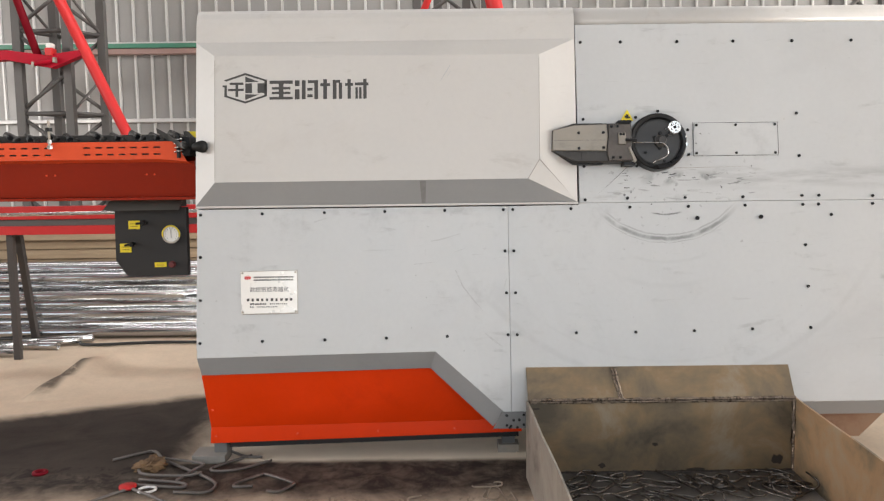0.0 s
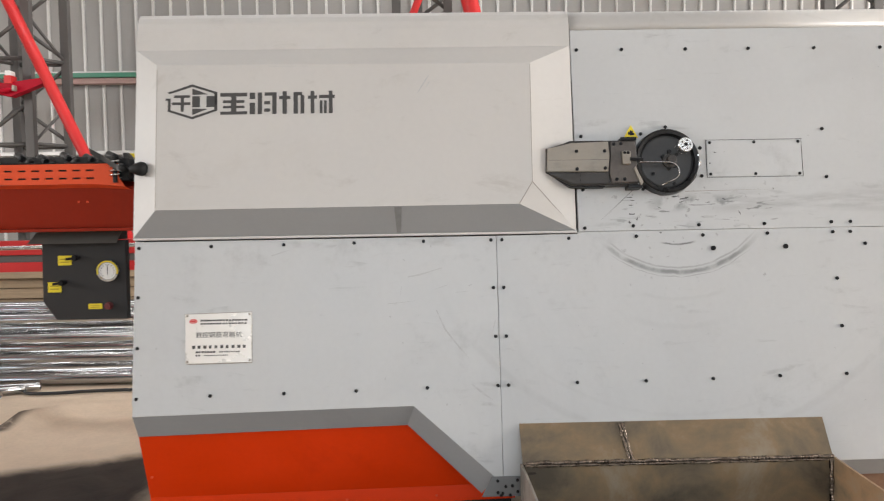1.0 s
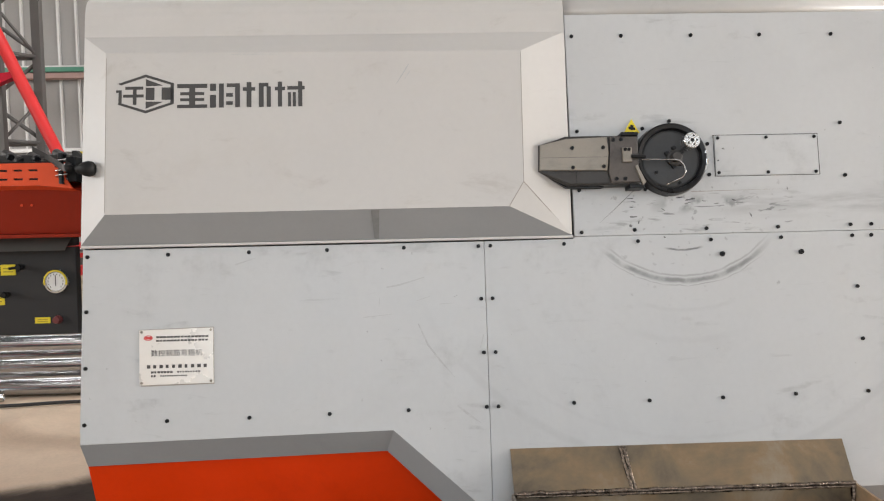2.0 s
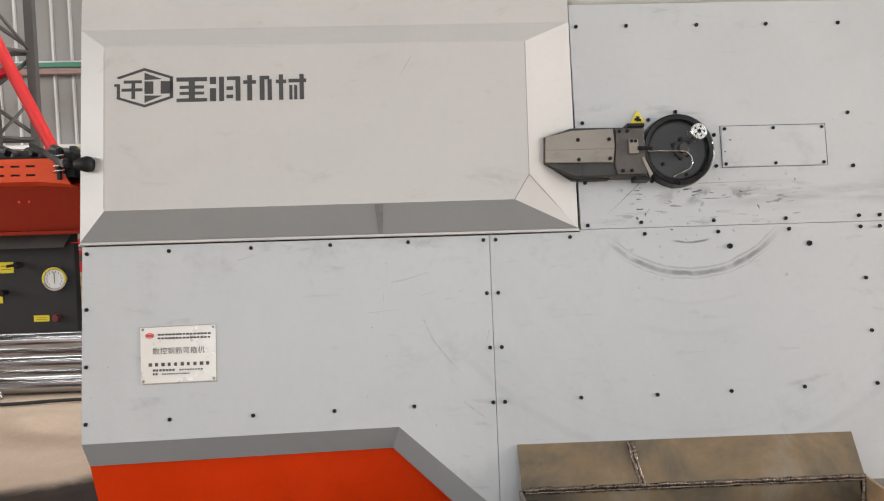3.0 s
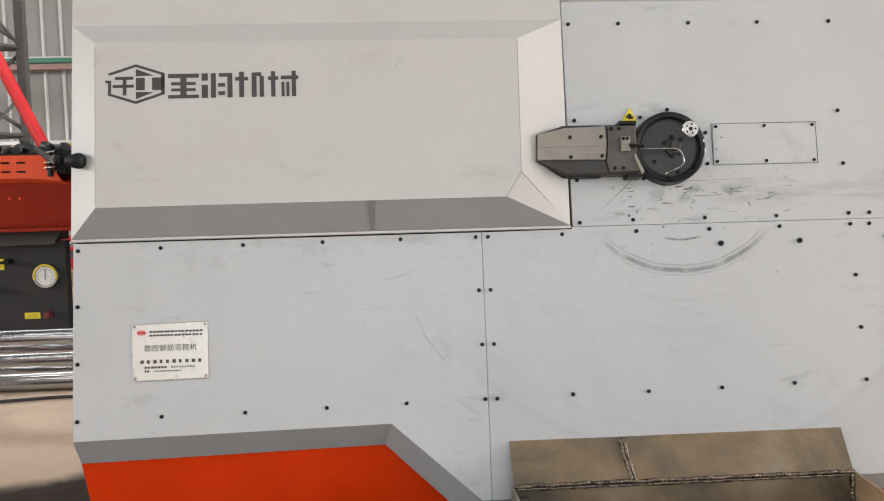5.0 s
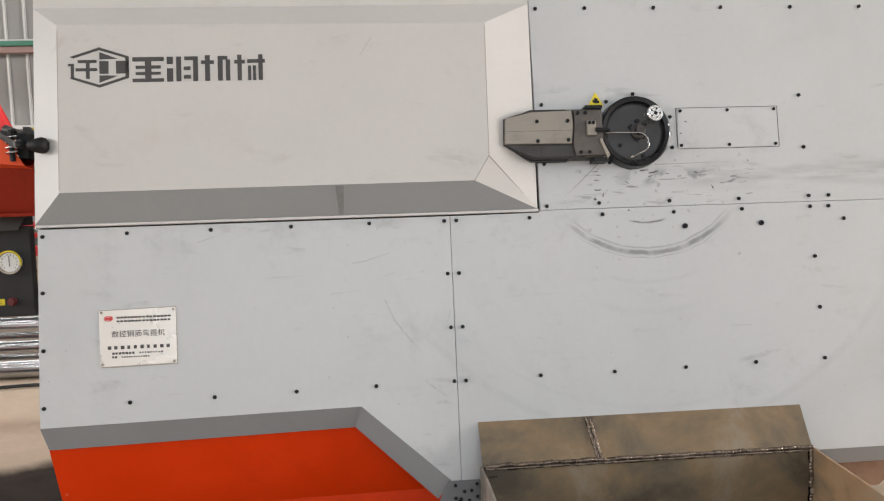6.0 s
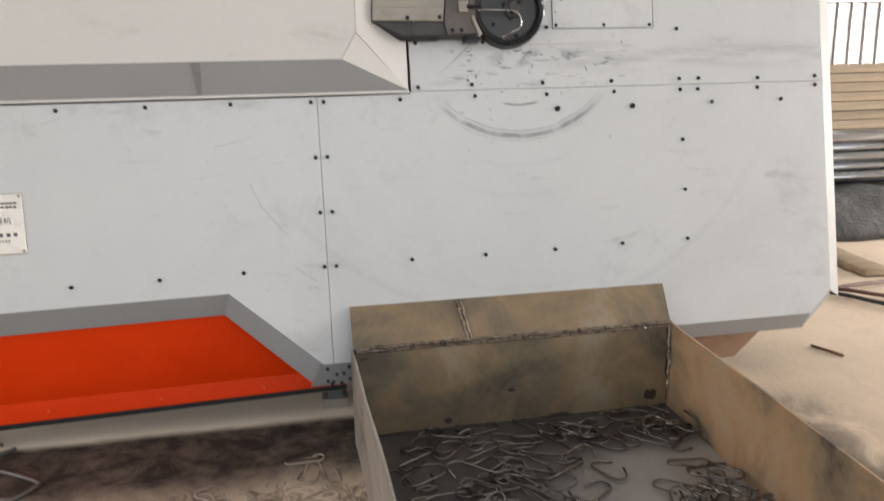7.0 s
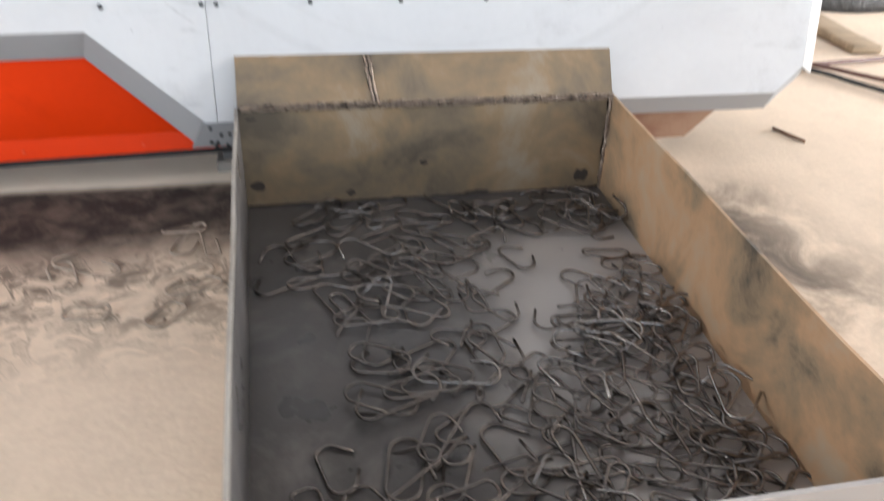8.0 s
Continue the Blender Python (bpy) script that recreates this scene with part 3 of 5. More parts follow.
    tagged(part("trim", block(-11.2, 22.2, 8.40, 8.54, 3.415, 3.496, 0.008), PINK), "faded oxide-red steel rail along the wall", "rail", "", "structure")
    tagged(part("trim", block(-11.2, 22.2, 8.42, 8.56, 3.572, 3.600, 0.006), CLADRIB), "pale steel flange along the wall", "rail", "", "structure")


def hall_shell():
    # unseen and added for the light: front wall with a wide doorway, side walls with window bands, roof with skylight
    # strips
    slab("wall_south", -11.2, -2.6, -12.2, -12.0, 0, 8, CONC, "plain grey hall wall", "wall")
    slab("wall_south_right", 6.6, 22.2, -12.2, -12.0, 0, 8, CONC, "plain grey hall wall", "wall")
    slab("wall_south_lintel", -2.6, 6.6, -12.2, -12.0, 6.7, 8, CONC, "plain grey wall over the doorway", "wall")
    for name, x in (("wall_west", -11.2), ("wall_east", 22.0)):
        slab(name, x, x + 0.2, -12.0, 8.72, 0, 1.8, CONC, "plain grey hall wall", "wall")
        slab(name + "_upper", x, x + 0.2, -12.0, 8.72, 5.4, 8, CONC, "plain grey hall wall above the windows", "wall")
        slab(name + "_end", x, x + 0.2, 3.0, 8.72, 1.8, 5.4, CONC, "plain grey hall wall", "wall")
        slab(name + "_start", x, x + 0.2, -12.0, -8.0, 1.8, 5.4, CONC, "plain grey hall wall", "wall")
    bm = bmesh.new()
    for y0, y1 in ((-12.2, -4.3), (-2.1, 4.7), (6.5, 8.9)):
        block(-11.2, 22.2, y0, y1, 8.0, 8.12, 0, bm)
    for x0, x1 in ((-11.2, -5.6), (8.6, 22.2)):
        for y0, y1 in ((-4.3, -2.1), (4.7, 6.5)):
            block(x0, x1, y0, y1, 8.0, 8.12, 0, bm)
    tagged(part("ceiling", bm, ROOF), "grey sheet roof with skylight strips", "ceiling", "", "structure")


build_floor()
clad_wall()
hall_shell()


# ---- the bending machine ----
LEAN_BACK, BASE = 9.0, 0.135
RIVET = bolt_mesh("rivet", 0.005, 0.003, STEEL)
machine = thing("stirrup_bending_machine", "light grey stirrup bending machine with orange-red base and leaning front", "machine", pose(0, 0, BASE, -LEAN_BACK, 0, 0))


def face_to_world(x, y, z):
    return machine.matrix_basis @ Vector((x, y, z))


def machine_body():
    bm = bmesh.new()
    sheet([(0.06, 0.50), (1.18, 0.50), (1.50, 0.20), (3.66, 0.22), (3.74, 0.32), (3.73, 2.13), (0.06, 2.14)], 0.03, 1.05, 0, bm)
    part("body", bm, DARKGAP, machine, "dark inner steel body")
    side = block(0.028, 0.034, 0.012, 1.05, 0.50, 2.10)
    part("side_panel", side, FACE, machine)


def rub(line, w, y):
    """A thin tapering stroke of rubbed paint through points of the face."""
    up, down = [], []
    n = len(line)
    for i, (x, z) in enumerate(line):
        (xa, za), (xb, zb) = line[max(i - 1, 0)], line[min(i + 1, n - 1)]
        d = math.hypot(xb - xa, zb - za)
        k = w * (1.0 if 0 < i < n - 1 else 0.25 if i else 0.7)
        up.append((x - (zb - za) / d * k, z + (xb - xa) / d * k))
        down.append((x + (zb - za) / d * k, z - (xb - xa) / d * k))
    return sheet(down + up[::-1], y, y + 0.001)


def face_panels():
    low = part("lower_left_panel", sheet([(0.030, 1.206), (0.034, 0.458), (1.229, 0.480), (1.568, 0.172), (1.6035, 0.174), (1.6015, 1.206)], 0.0, 0.02, 0.002), FACE, machine)
    bolts(low, [(0.049, 1.178), (0.049, 0.964), (0.050, 0.747), (0.050, 0.533), (0.362, 0.540), (0.675, 0.543), (0.983, 0.548), (1.288, 0.553),
                (0.360, 1.181), (0.674, 1.183), (0.980, 1.185), (1.283, 1.187), (1.579, 1.187), (1.584, 0.978), (1.588, 0.767), (1.592, 0.557)], 0.0)
    for line, w in (([(1.211, 1.032), (1.262, 1.040), (1.362, 1.069)], 0.0035), ([(1.329, 0.976), (1.383, 0.993)], 0.0022), ([(1.418, 0.961), (1.478, 0.964)], 0.002), ([(1.118, 0.916), (1.242, 0.927)], 0.0022), ([(1.183, 0.992), (1.180, 0.955)], 0.002),
                    ([(1.333, 0.886), (1.370, 0.801), (1.420, 0.735), (1.471, 0.675)], 0.0035), ([(1.589, 0.838), (1.575, 0.785)], 0.0035), ([(1.479, 0.565), (1.530, 0.522), (1.569, 0.496)], 0.005), ([(0.62, 1.135), (0.70, 1.160)], 0.004), ([(0.30, 0.600), (0.315, 0.592)], 0.003)):
        part("rub_mark", rub(line, w, -0.0005), FAINT, low, "faint grey rub")
    main = part("lower_main_panel", sheet([(1.6028, 1.206), (1.6048, 0.174), (1.680, 0.174), (1.70, 0.207), (3.688, 0.207), (3.788, 0.306), (3.764, 1.2160), (1.964, 1.2160), (1.964, 1.206)], 0.0, 0.02, 0.002), FACE, machine)
    bolts(main, [(1.627, 1.187), (1.629, 0.978), (1.634, 0.767), (1.638, 0.557), (1.922, 1.188), (1.935, 0.562), (2.234, 0.562), (2.527, 0.565), (2.820, 0.571),
                 (3.113, 0.574), (3.108, 0.781), (3.103, 0.990), (2.221, 1.192), (2.517, 1.192), (2.805, 1.195), (3.098, 1.196), (3.177, 1.196), (3.452, 1.196), (3.726, 1.200), (3.562, 1.145), (3.24, 1.142)])
    for x, z in ((2.560, 1.133), (2.883, 1.135)):
        share("bolt", BOLT, main, pose(x, 0, z) @ Matrix.Diagonal((1.4, 1.4, 1.4, 1)))
    up = part("upper_main_panel", sheet([(1.967, 1.2172), (3.764, 1.2172), (3.738, 2.138), (1.962, 2.138)], 0.0, 0.02, 0.002), FACE, machine)
    bolts(up, [(1.989, 2.044), (2.194, 2.044), (2.485, 2.043), (2.773, 2.042), (3.075, 2.041), (3.38, 2.04), (3.66, 2.04), (1.994, 1.645), (2.375, 1.682), (1.993, 1.403), (1.995, 1.232), (2.210, 1.238),
               (2.502, 1.238), (2.795, 1.238), (3.095, 1.241), (3.181, 1.241), (3.454, 1.236), (3.725, 1.238), (3.084, 1.664), (3.089, 1.445), (2.526, 1.584), (2.527, 1.457), (2.262, 1.652), (2.262, 1.402)])
    # the rounded roll at the top of the main panel
    roll = [[(x, 0.001 + 0.085 * (1 - math.cos(a)), 2.140 + 0.113 * math.sin(a)) for x in (1.962, 3.738)] for a in np.linspace(0, math.pi / 2, 7)]
    part("top_edge", fold(roll, 0.012), COVER, machine, smooth=True)
    part("top_panel", block(0.03, 3.738, 0.092, 1.05, 2.236, 2.248), COVER, machine)
    # the side return of the main panel
    part("side_edge", fold([[(3.7905, 0.003, 0.303), (3.836, 0.012, 0.275)], [(3.767, 0.003, 1.2135), (3.812, 0.012, 1.2135)], [(3.741, 0.003, 2.138), (3.786, 0.012, 2.138)]], 0.012), COVER, machine)
    part("side_panel", fold([[(3.833, 0.026, 0.285), (3.833, 1.05, 0.285)], [(3.783, 0.026, 2.138), (3.783, 1.05, 2.138)]], 0.004), COVER, machine)
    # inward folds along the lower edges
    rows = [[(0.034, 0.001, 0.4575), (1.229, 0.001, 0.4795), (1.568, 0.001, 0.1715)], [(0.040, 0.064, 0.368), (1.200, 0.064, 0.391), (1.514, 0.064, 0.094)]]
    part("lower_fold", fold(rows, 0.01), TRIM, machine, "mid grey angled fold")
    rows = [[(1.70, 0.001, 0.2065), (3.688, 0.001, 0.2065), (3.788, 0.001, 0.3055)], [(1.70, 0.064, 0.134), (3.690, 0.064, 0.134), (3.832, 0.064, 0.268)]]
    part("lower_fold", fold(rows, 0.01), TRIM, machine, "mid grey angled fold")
    # the bolted corner plate
    cp = part("corner_plate", sheet([(1.553, 0.175), (1.676, 0.175), (1.676, 0.093), (1.510, 0.093)], -0.008, -0.001, 0.002), CORNER, machine, "dark grey bolted corner plate")
    bolts(cp, [(1.592, 0.098), (1.630, 0.099), (1.578, 0.158), (1.662, 0.160), (1.578, 0.110), (1.612, 0.134), (1.640, 0.136), (1.662, 0.112), (1.598, 0.106)], -0.008, SMALLBOLT)
    # the access plate beside the disc
    ap = part("access_plate", sheet([(2.558, 1.618), (2.984, 1.616), (2.980, 1.451), (2.553, 1.453)], -0.003, -0.0005, 0.001), FACE, machine)
    bolts(ap, [(2.570, 1.607), (2.770, 1.607), (2.970, 1.607), (2.567, 1.464), (2.770, 1.463), (2.968, 1.462)], -0.003, SMALLBOLT)
    for (xa, za), (xb, zb) in (((2.232, 1.413), (2.058, 1.258)), ((2.222, 1.405), (2.10, 1.290)), ((2.45, 1.389), (2.86, 1.394))):
        d = Vector((zb - za, 0, xa - xb)).normalized() * 0.0014
        part("scratch", sheet([(xa + d.x, za + d.z), (xb, zb), (xa - d.x, za - d.z)], -0.0006, 0.001), GRIMESHADE if xa > 2.4 else STAIN, up, "thin dark scratch")
    # short ragged rub marks under the disc and by the access plate
    mrng = random.Random(8)
    for x, z, w, h, slant in ((2.200, 1.366, 0.030, 0.004, 4), (2.212, 1.352, 0.020, 0.003, -6), (2.206, 1.330, 0.024, 0.003, 3), (2.208, 1.291, 0.032, 0.006, 2), (2.196, 1.254, 0.010, 0.012, 20), (2.228, 1.268, 0.004, 0.014, -12),
                               (2.33, 1.318, 0.004, 0.020, 55), (2.345, 1.372, 0.022, 0.004, -8), (2.40, 1.366, 0.028, 0.005, 6), (2.445, 1.358, 0.034, 0.006, 12), (2.43, 1.342, 0.022, 0.004, 20), (2.50, 1.350, 0.020, 0.004, -5), (2.55, 1.338, 0.016, 0.004, 8),
                               (2.62, 1.352, 0.014, 0.005, -30), (2.688, 1.290, 0.004, 0.016, 22), (2.845, 1.395, 0.003, 0.010, 0), (2.592, 1.562, 0.010, 0.004, -20), (2.567, 1.514, 0.006, 0.008, 0), (2.33, 1.206, 0.010, 0.004, 0)):
        pts = [(0.75 * w * math.cos(a) * mrng.uniform(0.4, 1.1), 0.7 * h * math.sin(a) * mrng.uniform(0.3, 1.2)) for a in np.linspace(0, 2 * math.pi, 11, endpoint=False)]
        c0, s0 = math.cos(radians(slant)), math.sin(radians(slant))
        yf = -0.0036 if x > 2.556 and z > 1.455 else -0.0006
        part("rub_mark", sheet([(x + p * c0 - q * s0, z + p * s0 + q * c0) for p, q in pts], yf, 0.001), SCUFF, up, "dark rubbed mark")
    rim = bmesh.new()
    for x0, x1, z0, z1 in ((2.550, 2.9885, 1.6187, 1.6205), (2.550, 2.9845, 1.4491, 1.4505)):
        block(x0, x1, -0.0016, -0.0004, z0, z1, 0, rim)
    for x in (2.5515, 2.9845):
        block(x, x + 0.0018, -0.0016, -0.0004, 1.4505, 1.6185, 0, rim)
    part("plate_joint", rim, DULL, machine, "thin dark joint round the access plate")


def guard_cover():
    yo, yi = -0.012, -0.078
    outer = [(0.027, 1.222), (1.954, 1.222), (1.957, 2.061), (0.025, 2.061)]
    inner = [(0.142, 1.331), (1.699, 1.333), (1.759, 1.430), (1.765, 1.960), (0.137, 1.970)]
    bm = bmesh.new()
    o = [bm.verts.new((x, yo, z)) for x, z in outer]
    i = [bm.verts.new((x, yi, z)) for x, z in inner]
    for q in ((i[0], i[1], i[2], i[3], i[4]), (o[1], o[2], i[3], i[2]), (o[2], o[3], i[4], i[3]), (o[3], o[0], i[0], i[4]), (o[1], i[2], i[1])):
        bm.faces.new(q)
    back = [bm.verts.new((x, 0.012, z)) for x, z in outer]
    for k in (0, 1, 3):
        j = (k + 1) % 4
        bm.faces.new((o[k], back[k], back[j], o[j]))
    cover = part("guard_cover", bm, COVER, machine, "warm light grey raised guard cover with bevelled edges")
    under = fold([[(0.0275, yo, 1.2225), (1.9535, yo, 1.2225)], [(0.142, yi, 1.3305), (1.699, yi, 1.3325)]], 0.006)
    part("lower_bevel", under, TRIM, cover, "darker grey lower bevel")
    part("dark_stain", fold([[(1.168, yo - 0.0014, 1.2235), (1.186, yo - 0.0014, 1.2235)], [(1.160, yi - 0.0012, 1.3285), (1.192, yi - 0.0012, 1.3285)]], 0.0006), STAIN, cover, "dark grimy streak")
    for (xa, ya, za), (xb, yb, zb), w in (((1.765, yi, 1.955), (1.759, yi, 1.43), 0.0012), ((1.759, yi, 1.43), (1.700, yi, 1.335), 0.0018), ((1.760, yi, 1.428), (1.950, yo, 1.226), 0.0016), ((0.139, yi, 1.95), (0.142, yi, 1.34), 0.0012)):
        dx, dz = xb - xa, zb - za
        k = w / math.hypot(dx, dz)
        px, pz = -dz * k, dx * k
        part("crease_grime", fold([[(xa - px, ya - 0.0006, za - pz), (xa + px, ya - 0.0006, za + pz)], [(xb - px, yb - 0.0006, zb - pz), (xb + px, yb - 0.0006, zb + pz)]], 0.0008), GRIMESHADE, cover, "thin grimy crease")
    part("lip", block(0.027, 1.959, -0.013, 0.012, 1.211, 1.2215, 0.002), COVER, cover)
    band = [[(x, yo + y, z) for x in (0.025, 1.957)] for y, z in ((0, 2.0612), (0, 2.150), (0.005, 2.186), (0.018, 2.216), (0.042, 2.240), (0.08, 2.254), (0.13, 2.257))]
    part("top_band", fold(band, 0.01), COVER, cover)
    for line, w in (([(1.318, 1.910), (1.300, 1.880), (1.265, 1.826)], 0.0025), ([(1.322, 1.880), (1.300, 1.848)], 0.002), ([(0.62, 2.02 - 0.06), (0.80, 2.02 - 0.062)], 0.0012)):
        part("rub_mark", rub(line, w, yi - 0.0005), FAINT, cover, "faint brown rub")
    decal(cover, yi)


def NEAR(k):
    """Shrinks about the eye's foot on the face: true places of parts that stand proud."""
    return Matrix.Translation((1.29, 0, 0.884)) @ Matrix.Diagonal((k, 1, k, 1)) @ Matrix.Translation((-1.29, 0, -0.884))


def decal(cover, y):
    """The maker's mark: a hexagon of plain pieces and four plain block shapes."""
    f = y - 0.0012
    hexo = [(0.166, 1.862), (0.276, 1.899), (0.386, 1.862), (0.386, 1.778), (0.276, 1.741), (0.166, 1.778)]
    cx, cz = 0.276, 1.820
    hexi = [(cx + (x - cx) * 0.88, cz + (z - cz) * 0.86) for x, z in hexo]
    pieces = [[hexo[k], hexo[(k + 1) % 6], hexi[(k + 1) % 6], hexi[k]] for k in range(5)]
    pieces += [[(0.276, 1.880), (0.345, 1.853), (0.276, 1.851)], [(0.276, 1.789), (0.345, 1.787), (0.276, 1.760)]]
    for x0, x1, z0, z1 in ((0.276, 0.310, 1.795, 1.845), (0.338, 0.384, 1.795, 1.845), (0.196, 0.266, 1.838, 1.850), (0.188, 0.268, 1.806, 1.818), (0.226, 0.240, 1.776, 1.806), (0.226, 0.240, 1.818, 1.838), (0.160, 0.182, 1.826, 1.836), (0.170, 0.182, 1.780, 1.826)):
        pieces.append([(x0, z0), (x1, z0), (x1, z1), (x0, z1)])
    for q in pieces:
        part("mark_piece", sheet(q, f, f + 0.001), DECAL, cover, "dark printed piece of a hexagon mark").matrix_basis = NEAR(0.9835)
    glyphs = (
        (0.399, [(0, 1, .78, .94), (.1, .9, .50, .62), (.1, .9, .27, .38), (0, 1, 0, .13), (.40, .60, .13, .78)]),
        (0.528, [(0, .20, .66, .94), (0, .20, 0, .50), (.30, .46, 0, .94), (.56, 1, .80, .94), (.84, 1, 0, .80), (.54, .76, .42, .56), (.54, .76, .10, .24)]),
        (0.657, [(0, .42, .64, .78), (.13, .29, 0, .98), (.54, .70, 0, .94), (.70, .86, .80, .94), (.80, .94, 0, .80)]),
        (0.784, [(0, .34, .64, .78), (.10, .24, 0, .98), (.42, 1, .66, .80), (.44, .54, 0, .56), (.60, .70, 0, .56), (.78, .92, 0, .98)]),
    )
    for x0, bars in glyphs:
        bm = bmesh.new()
        for k, (a, b, lo, hi) in enumerate(bars):
            yy = f - 0.00012 * k
            block(x0 + a * 0.118, x0 + b * 0.118, yy, f + 0.001, 1.760 + lo * 0.104, 1.760 + hi * 0.104, 0, bm)
        part("lettering_shape", bm, DECAL, cover, "dark printed block shape").matrix_basis = NEAR(0.9835)


def nameplate():
    sign = part("nameplate", sheet([(0.252, 0.888), (0.536, 0.893), (0.538, 0.680), (0.256, 0.677)], -0.004, -0.0005, 0.0012), PLATE, machine, "pale metal nameplate with dark print")
    f = -0.0052
    curve = bpy.data.curves.new("title", "FONT")
    curve.body = "\u6570\u63a7\u94a2\u7b4b\u5f2f\u7b8d\u673a"
    curve.size, curve.align_x, curve.space_character = 0.030, "CENTER", 1.05
    holder = new("title", curve)
    bpy.context.view_layer.update()
    me = bpy.data.meshes.new_from_object(holder.evaluated_get(bpy.context.evaluated_depsgraph_get()))
    bpy.data.objects.remove(holder)
    me.materials.clear()
    me.materials.append(INK)
    wide = max(v.co.x for v in me.vertices) - min(v.co.x for v in me.vertices) if len(me.vertices) else 1
    ob = new("title_lettering", me)
    ob.parent = sign
    k = 0.196 / wide if wide else 1
    ob.matrix_basis = pose(0.397, f, 0.789, 90, 0, 0.4) @ Matrix.Diagonal((k, 0.9, 1, 1))

    def bars(x0, x1, z0, z1, count, mat, fill=0.8):
        bm = bmesh.new()
        w = (x1 - x0) / count
        for q in range(count):
            block(x0 + q * w, x0 + q * w + w * fill * random.uniform(0.8, 1.1), f, f + 0.001, z0, z1, 0, bm)
        part("print_line", bm, mat, sign)

    bars(0.318, 0.520, 0.857, 0.864, 15, INK)
    bars(0.318, 0.520, 0.843, 0.850, 15, INK)
    bars(0.284, 0.524, 0.741, 0.754, 10, INK, 0.52)
    bars(0.300, 0.385, 0.722, 0.730, 7, INK)
    bars(0.400, 0.490, 0.723, 0.729, 9, INK, 0.6)
    bars(0.300, 0.320, 0.708, 0.716, 2, INK)
    bars(0.335, 0.440, 0.709, 0.714, 12, INK, 0.7)
    bm = lathe([(0.0125, 0.001), (0.0125, -0.0006), (0.014, -0.0006), (0.0165, -0.0006), (0.0165, 0.001)], 20)
    for v in bm.verts:
        v.co = Vector((v.co.x + 0.288, v.co.y + f, v.co.z * 0.62 + 0.858))
    block(0.277, 0.299, f, f + 0.001, 0.853, 0.863, 0, bm)
    part("round_mark", bm, REDINK, sign, "small red oval mark")
    # dark sheet past the plate's edges, standing in for its shadow
    part("backing", sheet([(0.250, 0.8905), (0.300, 0.8915), (0.538, 0.896), (0.541, 0.676), (0.300, 0.6725), (0.262, 0.673)], -0.0022, -0.0004), GRIMESHADE, sign, "dark sheet that paints the shadow round the plate")
    bolts(sign, [(0.262, 0.881), (0.527, 0.884), (0.265, 0.686), (0.529, 0.688)], -0.004, RIVET)


def feed_arm():
    """The cut-off arm that reaches over the cover to the disc."""
    arm = part("cutter_arm", bmesh.new(), DULL, machine, "dark steel cutter arm")
    bm = bmesh.new()
    prof = [(1.838, 1.586), (1.952, 1.620), (2.246, 1.620), (2.246, 1.418), (1.950, 1.418), (1.833, 1.478)]
    sheet(prof, -0.064, -0.001, 0.005, bm)
    bm.to_mesh(arm.data)
    bm.free()
    # black sheet added behind the arm, for the dark gap of its cut-out
    part("arm_seal", sheet([(1.880, 1.598), (1.950, 1.6245), (2.10, 1.6245), (2.10, 1.4135), (1.948, 1.4135), (1.880, 1.452)], -0.045, -0.0005), BLACK, arm, "black sheet for the dark gap round the arm")
    plate = part("arm_plate", sheet([(1.842, 1.585), (1.95, 1.608), (2.116, 1.614), (2.122, 1.55), (2.112, 1.476), (1.836, 1.480)], -0.073, -0.0645, 0.003), STEEL, arm, "worn ground steel plate")
    bolts(plate, [(1.972, 1.570), (2.098, 1.570), (1.972, 1.490), (2.098, 1.492)], -0.073)
    low = part("arm_plate", sheet([(1.842, 1.474), (2.112, 1.470), (2.120, 1.424), (1.955, 1.424)], -0.069, -0.0645, 0.002), DULL, arm)
    head = part("arm_head", sheet([(2.126, 1.612), (2.236, 1.612), (2.238, 1.52), (2.246, 1.426), (2.126, 1.426), (2.116, 1.47), (2.128, 1.55)], -0.076, -0.0645, 0.003), HEADSTEEL, arm, "brown-grey steel head")
    bolts(head, [(2.140, 1.600), (2.172, 1.601), (2.146, 1.440), (2.182, 1.440)], -0.076)
    part("plate_joint", block(1.846, 2.113, -0.0736, -0.0728, 1.5310, 1.5322), HEADSTEEL, plate)
    part("plate_joint", block(1.9845, 1.9865, -0.0696, -0.0688, 1.426, 1.4705), BLACK, low)
    guide = part("wire_guide", block(2.172, 2.210, -0.093, -0.0765, 1.505, 1.565, 0.003), STEEL, arm, "worn steel wire guide block")
    bolts(guide, [(2.182, 1.556), (2.198, 1.556)], -0.093, SMALLBOLT)
    part("guide_nozzle", tube([(2.205, -0.096, 1.527), (2.262, -0.096, 1.524)], 0.008, 12), BLACK, arm)
    part("scraper", sheet([(2.222, 1.488), (2.232, 1.495), (2.264, 1.424), (2.252, 1.410)], -0.086, -0.0765, 0.002), STEEL, arm, "worn bent scraper")
    part("cutter_edge", block(2.176, 2.246, -0.070, -0.002, 1.6205, 1.634, 0.002), BLACK, arm)
    part("cutter_edge", block(2.200, 2.262, -0.070, -0.002, 1.402, 1.4175, 0.002), BLACK, arm)
    arm.matrix_basis = Matrix.Translation((0, 0, 0.006)) @ NEAR(0.977)
    # the warning triangle above the arm
    tri = part("warning_triangle", sheet([(2.186, 1.636), (2.250, 1.634), (2.219, 1.692)], -0.006, -0.001, 0.001), YELLOW, machine, "yellow triangular warning sign")
    bm = bmesh.new()
    block(2.213, 2.219, -0.0075, -0.0062, 1.645, 1.668, 0, bm)
